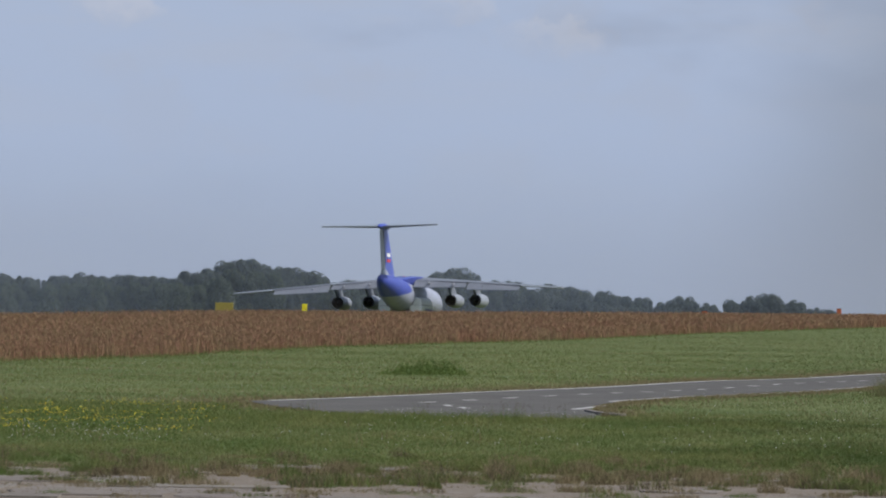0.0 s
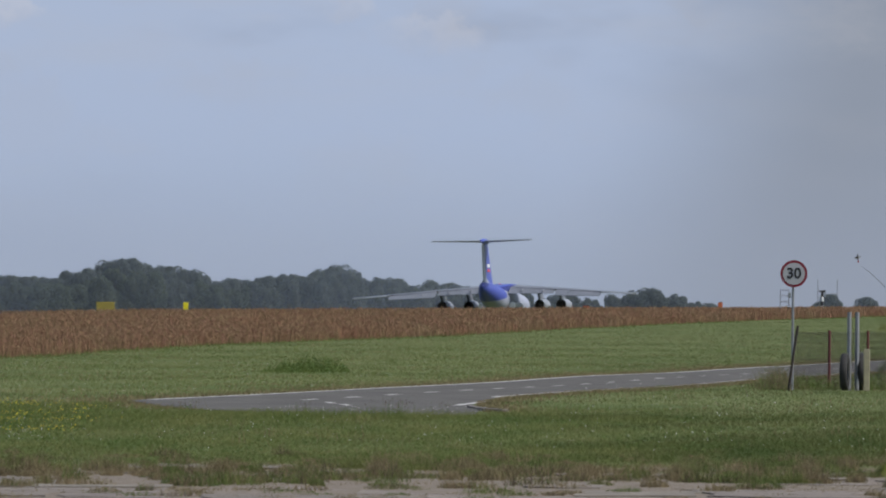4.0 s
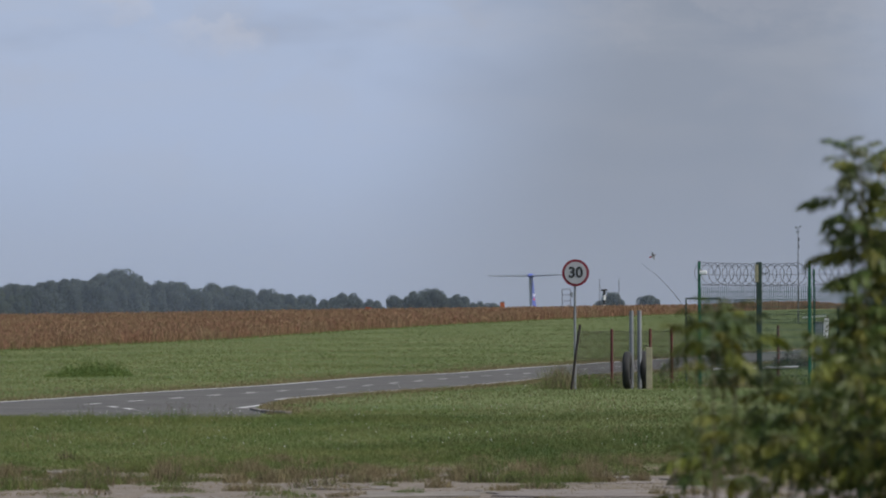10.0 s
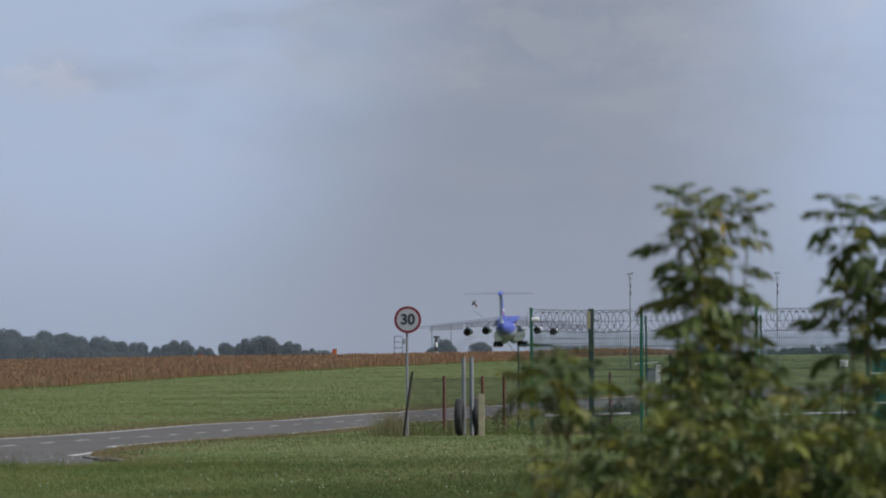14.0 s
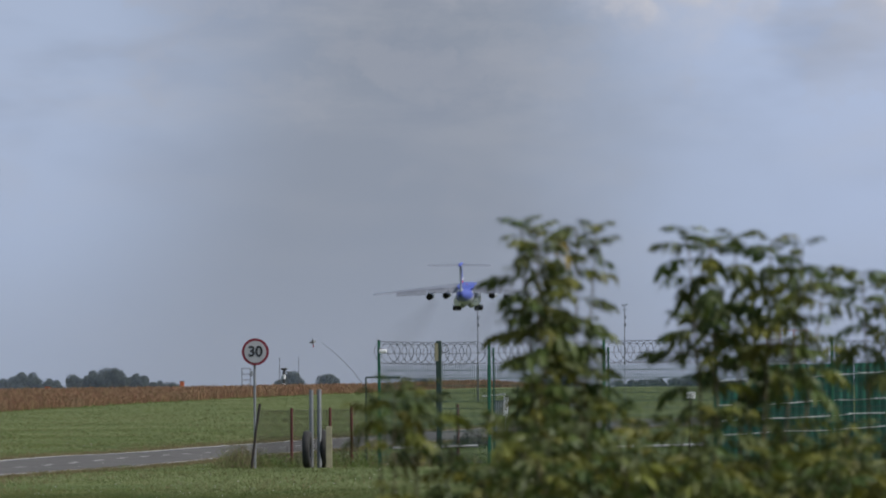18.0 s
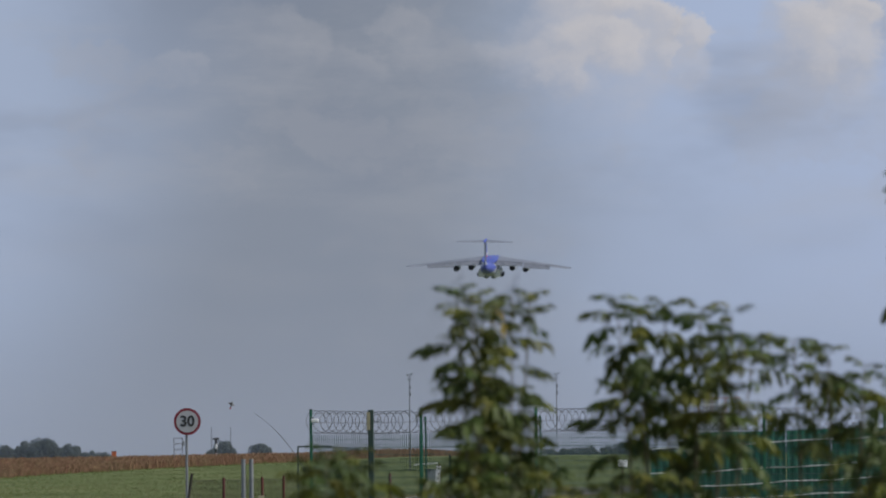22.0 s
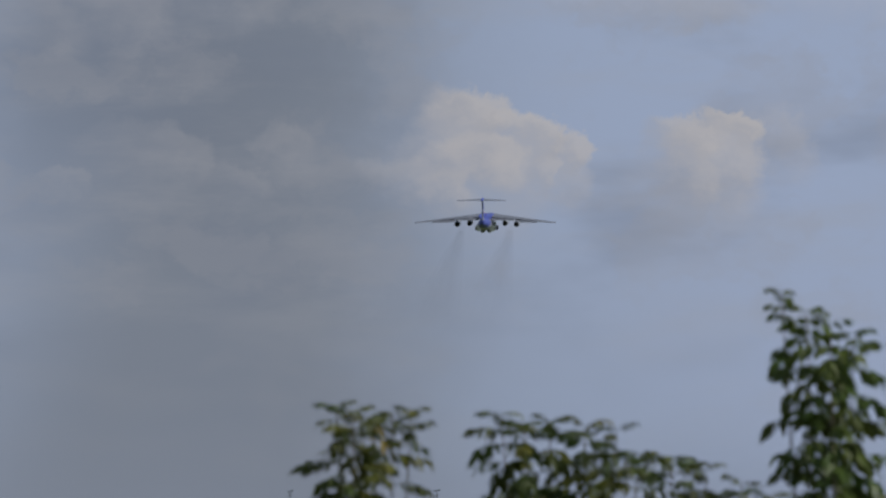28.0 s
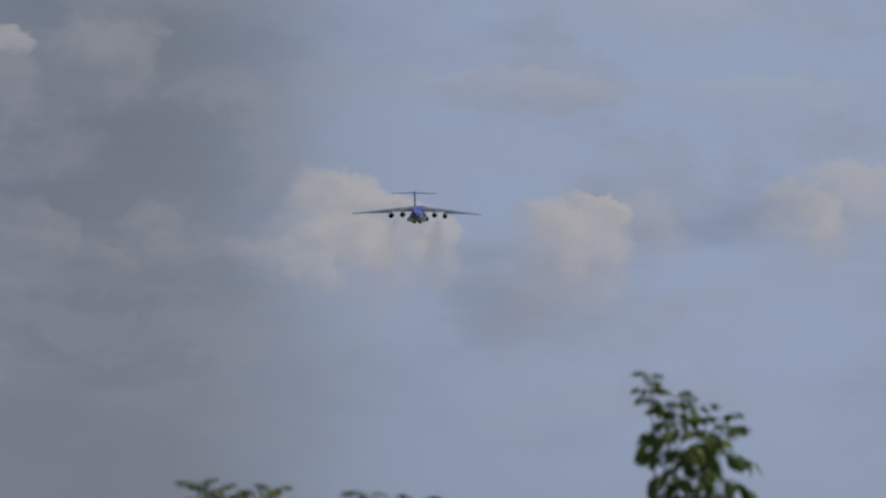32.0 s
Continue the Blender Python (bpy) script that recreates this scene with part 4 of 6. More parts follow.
# ------------------------------------------------------------------ road sign and posts
def speed_sign():
    p = on_ground(1195, 220)
    root = thing("speed_limit_sign", p, "round red-rimmed speed limit sign on a grey steel pole", "road sign", rz=-(1195 - 784) / F)
    c = Vector((0.02, 0, 3.03))
    part("pole", tube(bmesh.new(), [(0, 0.05, -0.2), (0.0, 0.05, 3.2)], [0.034, 0.034], 10), M["steel"], root)
    part("plate", tube(bmesh.new(), [c + Vector((0, 0.0, 0)), c + Vector((0, -0.008, 0))], [0.352, 0.352], 48), M["sign_red"], root, "dark red rim")
    part("face", tube(bmesh.new(), [c + Vector((0, -0.006, 0)), c + Vector((0, -0.014, 0))], [0.285, 0.285], 48), M["sign_white"], root, "white face")
    crv = bpy.data.curves.new("numerals", "FONT")
    crv.body, crv.size, crv.align_x, crv.align_y, crv.extrude, crv.offset = "30", 0.38, "CENTER", "CENTER", 0.002, 0.011
    tmp = new("numerals", crv)
    me = bpy.data.meshes.new_from_object(tmp.evaluated_get(bpy.context.evaluated_depsgraph_get()))
    bpy.data.objects.remove(tmp)
    me.materials.clear()
    me.materials.append(M["sign_black"])
    num = new("numerals", me)
    num.matrix_basis = Matrix.Translation(c + Vector((0, -0.018, 0))) @ Matrix.Rotation(radians(90), 4, "X")
    num.parent = root
    for z in (2.9, 3.16):
        part("clamp", box(bmesh.new(), (0, 0.05, z), (0.13, 0.1, 0.035)), M["steel"], root)


speed_sign()


def post(name, u, d, h, r, mat, label, top_shift=0.0, square=False):
    p = on_ground(u, d)
    bm = bmesh.new()
    if square:
        box(bm, (0, 0, h / 2 - 0.1), (2 * r, 2 * r, h + 0.2), bevel=r * 0.25)
    else:
        tube(bm, [(0, 0, -0.2), (top_shift * 0.5, 0, h * 0.5), (top_shift, 0, h)], [r, r, r * 0.95], 8)
    ob = mesh_object(name, bm, mat)
    ob.location = p
    return tagged(ob, label, "post")


post("leaning_post", 1187, 218, 1.68, 0.035, M["dark_wood"], "thin dark wooden post leaning beside the road sign", 0.25)
for u, d, h in ((1260, 226, 1.55), (1328, 226, 1.55), (1366, 226, 1.6), (1554, 230, 1.6), (1740, 236, 1.6), (2140, 234, 1.6)):
    tagged(post("red_post", u, d, h, 0.038, M["red_post"], "rusty dark red steel post in the grass"), group="red posts")


def gate_stand():
    """Two steel poles with truck tyres leaning at their foot."""
    for u in (1295, 1309):
        tagged(post("steel_pole", u, 220, 2.04, 0.058, M["steel"], "bare galvanised steel pole standing in the grass"), group="steel poles")
    for u, d, lean, r in ((1287.5, 219.6, -0.10, 0.49), (1315.5, 220.4, 0.02, 0.50)):
        p = on_ground(u, d)
        root = thing("truck_tyre", p + Vector((0, 0, r)), "worn black truck tyre standing on edge against a steel pole", "tyre", "truck tyres", rz=-0.035 + lean)
        bm = bmesh.new()
        prof = [(0.27, -0.075), (0.36, -0.098), (0.45, -0.095), (0.49, -0.07), (0.50, 0.0), (0.49, 0.07), (0.45, 0.095), (0.36, 0.098), (0.27, 0.075)]
        rows = [[bm.verts.new((o, q * r / 0.5 * math.cos(k * math.tau / 32), q * r / 0.5 * math.sin(k * math.tau / 32))) for q, o in prof] for k in range(32)]
        for k in range(32):
            a, b = rows[k], rows[(k + 1) % 32]
            for j in range(len(prof) - 1):
                bm.faces.new((a[j], b[j], b[j + 1], a[j + 1]))
        smooth(part("carcass", bm, M["rubber"], root))
    p = on_ground(1326, 219.5)
    bm = box(bmesh.new(), (0, 0, 0.53), (0.16, 0.05, 1.12), bevel=0.01)
    ob = mesh_object("board", bm, M["pale_board"])
    ob.location = p
    tagged(ob, "pale weathered board standing on end beside a tyre", "board")


gate_stand()


def wire_net(u0, d0, u1, d1, z0, z1):
    """Old diamond wire netting hung between the posts."""
    a, b = on_ground(u0, d0), on_ground(u1, d1)
    along = b - a
    length = along.length
    root = thing("wire_netting", a, "old sagging diamond wire netting between rusty posts", "netting", rz=math.atan2(along.y, along.x))
    bm = bmesh.new()
    h = z1 - z0
    x = -h
    while x < length:
        for s in (0, 1):
            p0, p1 = (x, z0), (x + h, z1)
            if s:
                p0, p1 = (x, z1), (x + h, z0)
            # cut the slanted wire to the ends of the panel
            t0, t1 = max(0.0, (0 - p0[0]) / h), min(1.0, (length - p0[0]) / h)
            if t1 > t0:
                q = [(p0[0] + (p1[0] - p0[0]) * t, 0.01 * s, p0[1] + (p1[1] - p0[1]) * t) for t in (t0, t1)]
                tube(bm, q, [0.006, 0.006], 3, False)
        x += 0.075
    part("net", bm, M["net_wire"], root)
    for z in (z0 + 0.02, (z0 + z1) / 2, z1):
        part("strand", tube(bmesh.new(), [(0, 0, z), (length / 2, 0, z - 0.03), (length, 0, z)], [0.006] * 3, 4), M["net_wire"], root)


wire_net(1193, 226.1, 1260, 226.1, 0.1, 1.5)
wire_net(1260, 226.1, 1328, 226.1, 0.1, 1.5)
wire_net(1328, 226.1, 1415, 226.1, 0.1, 1.5)


# ------------------------------------------------------------------ perimeter fence
FENCE_D = 222.0
FENCE_U = [1415, 1610, 1813, 2010, 2216, 2429, 2640]


def make_fence():
    k = FENCE_D / F
    o = on_ground(1415, FENCE_D)
    turn = -(2000 - 784) / F
    root = thing("mesh_fence", o, "green welded mesh fence with coils of razor wire on top", "fence", rz=turn)
    xs = [(u - 1415) * k for u in FENCE_U]
    top = 3.3
    for i, x in enumerate(xs):
        p = part("post", box(bmesh.new(), (x, 0, top / 2 - 0.1), (0.075, 0.06, top + 0.22), bevel=0.008), M["green_paint"], root)
        part("cap", box(bmesh.new(), (x, 0, top + 0.022), (0.09, 0.075, 0.02)), M["dark_post"], p)
        if i in (1, 2, 4):
            part("brace_post", box(bmesh.new(), (x + 0.115, 0.03, 1.5), (0.05, 0.05, 3.2)), M["green_paint"], p)
    # heavy gate post with its lamp
    g = part("gate_post", box(bmesh.new(), (106 * k, -0.05, top / 2 - 0.1), (0.15, 0.15, top + 0.2), bevel=0.012), M["dark_post"], root, "thick dark steel gate post")
    part("plate", box(bmesh.new(), (106 * k - 0.06, -0.14, 3.0), (0.09, 0.03, 0.46), bevel=0.005), M["pale_board"], g)
    part("wire_ties", ring(bmesh.new(), (106 * k + 0.16, -0.05, 3.08), 0.09, 0.012, "Y", 12, 3), M["wire"], g)
    lamp = part("lamp", box(bmesh.new(), (0.11, -0.12, 3.03), (0.2, 0.14, 0.1), bevel=0.02), M["white_box"], root, "small pale lamp box")
    part("bracket", tube(bmesh.new(), [(0, -0.03, 3.12), (0.1, -0.1, 3.09)], [0.012, 0.012], 6), M["steel"], lamp)
    lamp = part("lamp", box(bmesh.new(), (xs[3] - 0.1, -0.12, 2.78), (0.12, 0.14, 0.2), bevel=0.02), M["pale_board"], root, "small yellowish lamp box")
    for i in range(len(xs) - 1):
        a, b = xs[i] + 0.05, xs[i + 1] - 0.05
        bm = bmesh.new()
        n = int((b - a) / 0.055)
        for j in range(n + 1):
            x = a + (b - a) * j / n
            tube(bm, [(x, 0, 0.08), (x, 0, 2.66)], [0.010, 0.010], 3, False)
        z = 0.12
        while z < 2.66:
            tube(bm, [(a, 0, z), (b, 0, z)], [0.0085, 0.0085], 3, False)
            z += 0.2
        for z in (0.5, 1.1, 1.7, 2.3):
            for q in (0.0, 0.09):
                tube(bm, [(a, -0.02, z + q), (b, -0.02, z + q)], [0.006, 0.006], 3, False)
        part("mesh_panel", bm, M["green_wire"], root)
        bm = bmesh.new()
        turns = int((xs[i + 1] - xs[i] - 0.15) / 0.185)
        coil = []
        for q in range(turns * 16 + 1):
            a_ = q / 16 * math.tau
            r = 0.295 + 0.018 * math.sin(q * 0.37 + i)
            coil.append((xs[i] + 0.08 + 0.185 * q / 16 + r * math.cos(a_), 0.06 * math.sin(a_ * 0.5 + i), 2.98 + r * math.sin(a_)))
        tube(bm, coil, [0.009] * len(coil), 3, False)
        part("razor_coil", bm, M["wire"], root, "coil of grey razor wire")
        for z, sag in ((2.98, 0.02), (2.70, 0.01), (3.22, 0.03)):
            part("strand_wire", tube(bmesh.new(), [(xs[i] + (xs[i + 1] - xs[i]) * q / 4, 0, z - sag * (1 - (q / 2 - 1) ** 2)) for q in range(5)], [0.007] * 5, 3, False), M["wire"], root)
        if i in (0, 2):
            part("bottom_rail", tube(bmesh.new(), [(a + 0.3, -0.05, 0.50), (b - 0.25, -0.05, 0.54)], [0.034, 0.034], 6), M["hut_wall"], root, "pale bottom rail")
    # rails and a lower inner gate frame
    for x0, z0, x1, z1 in ((-0.35, 2.35, -0.35, 0.0), (-0.35, 2.35, 0.55, 2.35), (xs[1] + 0.75, 2.1, xs[1] + 0.75, 0.0), (xs[1] + 0.1, 1.2, xs[1] + 0.8, 1.2)):
        part("frame_bar", tube(bmesh.new(), [(x0, 0.12, z0), (x1, 0.12, z1)], [0.02, 0.02], 8), M["dark_post"], root)


make_fence()


def cabinet():
    p = on_ground(1628, 224)
    root = thing("control_cabinet", p, "grey metal control cabinet on legs under a small roof", "cabinet", rz=-0.06)
    part("body", box(bmesh.new(), (0, 0, 1.25), (0.36, 0.3, 0.95), bevel=0.015), M["grey_box"], root)
    part("roof", box(bmesh.new(), (-0.02, 0, 1.86), (0.62, 0.42, 0.04), Matrix.Rotation(radians(-4), 4, "Y")), M["white_rail"], root)
    for x in (-0.26, 0.2):
        part("leg", box(bmesh.new(), (x, 0.1, 0.85), (0.05, 0.05, 2.0)), M["red_post"], root)
    for name, u, v0, v1, w, mat in (("marker_board", 1637.5, 566, 612, 0.12, "white_box"), ("white_plate", 1966, 559, 571, 0.24, "white_box"), ("white_plate", 1753, 578, 604, 0.2, "sign_white")):
        c = on_ground(u, 219.5)
        z0, z1 = spot(u, v1, 219.5).z, spot(u, v0, 219.5).z
        r = thing(name, c, "small white board on a thin post before the fence", "marker", rz=-(u - 784) / F)
        part("board", box(bmesh.new(), (0, 0, (z0 + z1) / 2), (w, 0.02, z1 - z0), Matrix.Translation((0, 0, z0)) @ Matrix.Rotation(radians(3), 4, "Y") @ Matrix.Translation((0, 0, -z0)), bevel=0.004), M[mat], r)
        part("post", tube(bmesh.new(), [(-0.06, 0.03, -0.1), (0, 0.03, z1 - 0.05)], [0.02, 0.02], 6), M["dark_wood"], r)
        if name == "marker_board":
            for q in range(5):
                part("mark", box(bmesh.new(), (0.01 + 0.007 * q, -0.014, z0 + 0.08 + q * 0.13), (0.05, 0.004, 0.025)), M["sign_black"], r)


cabinet()


def green_hoarding():
    """Green corrugated sheets with pale horizontal rails behind the mesh fence."""
    k = 226.0 / F
    o = on_ground(2015, 226)
    root = thing("sheet_hoarding", o, "bright green corrugated sheet hoarding with pale rails behind the fence", "hoarding", rz=-(2300 - 784) / F)
    n = 9
    w = 80 * k
    for i in range(n):
        bm = bmesh.new()
        a, b = i * w + 0.01, (i + 1) * w - 0.01
        top = (2.12 if i == 0 else 2.58) + 0.02 * (i * w)
        pts = 25
        rows = []
        for q in range(pts):
            x = a + (b - a) * q / (pts - 1)
            yy = 0.018 * (1 if (q // 2) % 2 else -1)
            rows.append([bm.verts.new((x, yy, 0.05)), bm.verts.new((x, yy, top + 0.028 * (x - a))), bm.verts.new((x, yy + 0.004, top + 0.028 * (x - a))), bm.verts.new((x, yy + 0.004, 0.05))])
        for p, q in zip(rows, rows[1:]):
            for j in range(4):
                bm.faces.new((p[j], q[j], q[(j + 1) % 4], p[(j + 1) % 4]))
        part("sheet", bm, M["green_sheet"], root)
    for z in (0.75, 1.12, 1.52, 2.2):
        bm = bmesh.new()
        tube(bm, [(x * n * w / 12, -0.05, z + 0.045 * x * n * w / 12 + 0.02 * math.sin(x * 2.1 + z * 5)) for x in range(13)], [0.022] * 13, 6)
        part("rail", bm, M["white_rail"], root, "pale wavy rail")


green_hoarding()


# ------------------------------------------------------------------ far airfield equipment
def mast(u, v_top, d, w=0.035, head=True):
    top = spot(u, v_top, d)
    base = float(ground_z(top.x, top.y))
    root = thing("light_mast", (top.x, top.y, base), "slim grey approach light mast with a small crossbar", "mast", "approach light masts")
    h = top.z - base
    part("pole", tube(bmesh.new(), [(0, 0, 0), (0, 0, h)], [w * 1.3, w * 0.7], 6), M["wire"], root)
    if head:
        part("crossbar", tube(bmesh.new(), [(-0.17, 0, h - 0.35), (0.17, 0, h - 0.35)], [0.02, 0.02], 5), M["dark_post"], root)
        for x in (-0.14, 0.15):
            part("lamp", box(bmesh.new(), (x, 0, h - 0.02 + 0.2 * x), (0.12, 0.12, 0.11), bevel=0.02), M["dark_post"], root)
        for z in (0.9, 1.4):
            part("bracket", box(bmesh.new(), (0.05, 0, h - z), (0.08, 0.06, 0.24)), M["wire"], root)


mast(1590, 404, 600)
mast(1850, 404, 600)
mast(1239, 494, 1150, 0.05, False)
mast(1273, 494, 1150, 0.05, False)


def small_gear():
    # striped marker pole
    top = spot(1247, 516, 900)
    b = float(ground_z(top.x, top.y))
    root = thing("striped_pole", (top.x, top.y, b), "short black and white striped pole with a small light", "marker")
    h = top.z - b
    for i in range(5):
        part("band", tube(bmesh.new(), [(0, 0, h * i / 5), (0, 0, h * (i + 1) / 5)], [0.13, 0.13], 8), M["white_box"] if i % 2 else M["sign_black"], root)
    part("light", box(bmesh.new(), (0, 0, h + 0.08), (0.7, 0.3, 0.2), bevel=0.05), M["dark_metal"], root)
    # open frame mast by the road sign
    top = spot(1180, 513, 800)
    b = float(ground_z(top.x, top.y))
    root = thing("frame_mast", (top.x, top.y, b), "small open steel frame mast in the far field", "mast")
    h = top.z - b
    for x in (-0.4, 0.4):
        part("upright", tube(bmesh.new(), [(x, 0, 0), (x, 0, h)], [0.035, 0.035], 5), M["wire"], root)
    for z in (h, h - 0.55, h - 1.1):
        part("rung", tube(bmesh.new(), [(-0.4, 0, z), (0.4, 0, z)], [0.03, 0.03], 5), M["wire"], root)
    part("box", box(bmesh.new(), (0.52, -0.05, h - 0.5), (0.22, 0.2, 0.5), bevel=0.02), M["grey_box"], root)
    # orange and yellow markers along the runway
    for name, u, v0, v1, wpx, d, mat, lab in (("orange_marker", 1066.5, 536, 549, 8, 960, "orange", "orange box marker standing in the brown field"),
                                              ("orange_marker", 829, 544, 553, 10, 960, "orange", "low orange marker at the edge of the field"),
                                              ("yellow_marker", 121, 543, 558, 9, 930, "yellow_sign", "bright yellow marker board in the brown field"),
                                              ("yellow_board", -21, 543, 558, 32, 930, "yellow_dull", "wide dull yellow board at the runway edge")):
        c, t = spot(u, v1, d), spot(u, v0, d)
        b = float(ground_z(c.x, c.y))
        root = thing(name, (c.x, c.y, b), lab, "marker")
        w = wpx / F * d
        part("panel", box(bmesh.new(), (0, 0, (t.z + c.z) / 2 - b), (w, 0.25, t.z - c.z), bevel=0.03), M[mat], root)
        for x in (-w * 0.35, w * 0.35):
            part("leg", tube(bmesh.new(), [(x, 0, -0.1), (x, 0, c.z - b + 0.05)], [0.03, 0.03], 6), M["steel"], root)
        if name == "orange_marker":
            part("top", box(bmesh.new(), (0, 0, t.z - b + 0.04), (w * 1.1, 0.28, 0.06)), M["red_post"], root)


small_gear()


def tower_hut():
    """Flat-roofed building behind the fence with a railing round its roof."""
    d = 520.0
    a, b = spot(2076, 481, d), spot(2175, 481, d)
    g = float(ground_z(a.x, a.y))
    w = (b - a).length
    c = (a + b) / 2
    root = thing("flat_roofed_hut", (c.x, c.y, g), "pale flat-roofed airfield hut with a railing on its dark roof", "building", rz=-(2126 - 784) / F)
    h = a.z - g
    part("wall", box(bmesh.new(), (0, 1.6, h / 2), (w * 0.94, 3.2, h)), M["hut_wall"], root)
    part("roof", box(bmesh.new(), (0, 1.6, h + 0.08), (w, 3.6, 0.2), bevel=0.03), M["roof"], root)
    n = 9
    for i in range(n):
        x = -w / 2 + 0.06 + (w - 0.12) * i / (n - 1)
        part("rail_post", box(bmesh.new(), (x, 0, h + 0.62), (0.06, 0.06, 0.9)), M["white_rail"] if i % 2 else M["red_rail"], root)
    for z in (0.65, 1.05):
        part("rail", tube(bmesh.new(), [(-w / 2, 0, h + z), (w / 2, 0, h + z)], [0.035, 0.035], 6), M["red_rail"] if z > 1 else M["white_rail"], root)
    part("vent", box(bmesh.new(), (-0.4, 1.0, h + 0.7), (0.5, 0.4, 0.9), bevel=0.03), M["hut_wall"], root)
    part("aerial", tube(bmesh.new(), [(-0.1, 1.0, h), (-0.1, 1.0, h + 1.9)], [0.05, 0.04], 6), M["wire"], root)
    for x in (-w * 0.28, w * 0.22):
        win = part("window", box(bmesh.new(), (x, -0.02, h * 0.62), (0.8, 0.08, 0.8)), M["grey_box"], root)
        part("window_frame", box(bmesh.new(), (x, -0.05, h * 0.62 - 0.43), (0.95, 0.12, 0.06)), M["white_rail"], win)


tower_hut()


# bird scarer: a long flexible rod with a kite that dances about its tip
rod_base = on_ground(1425, 400)
rod = thing("bird_scarer_rod", rod_base, "long thin leaning rod that holds a bird scaring kite", "rod")
bend, tip = spot(1391, 522, 400) - rod_base, spot(1313, 468, 400) - rod_base
bm = bmesh.new()
tube(bm, [bend * (2 * t * (1 - t)) + tip * (t * t) for t in [i / 10 for i in range(11)]], [0.022 - 0.0015 * i for i in range(11)], 5)
part("rod", bm, M["wire"], rod)
bm = bmesh.new()
tube(bm, [(0, 0, -0.16), (0, 0, 0.0), (0, 0, 0.18)], [0.015, 0.04, 0.01], 6)
kite = part("kite", bm, M["dark_metal"], rod, "small dark and white bird-shaped kite")
for s, mat in ((-1, "dark_metal"), (1, "steel")):
    bm = bmesh.new()
    loft(bm, [[(s * 0.02, -0.015, -0.08), (s * 0.02, 0.015, -0.08), (s * 0.02, 0.015, 0.04), (s * 0.02, -0.015, 0.04)],
              [(s * 0.19, -0.008, -0.01), (s * 0.19, 0.008, -0.01), (s * 0.19, 0.008, 0.04), (s * 0.19, -0.008, 0.04)]])
    part("wing", bm, M[mat], kite)
part("tail", box(bmesh.new(), (0, 0, -0.2), (0.08, 0.01, 0.1)), M["sign_red"], kite)


# ------------------------------------------------------------------ the airplane
def airfoil(chord_le, chord_te, x, z, thick):
    """A wing section at span x: eight points from nose to tail and back."""
    c = chord_le - chord_te
    prof = [(0.0, 0.0), (0.1, 0.6), (0.35, 1.0), (0.7, 0.55), (1.0, 0.05), (0.7, -0.3), (0.35, -0.5), (0.1, -0.35)]
    return [(x, chord_le - c * p, z + q * thick) for p, q in prof]


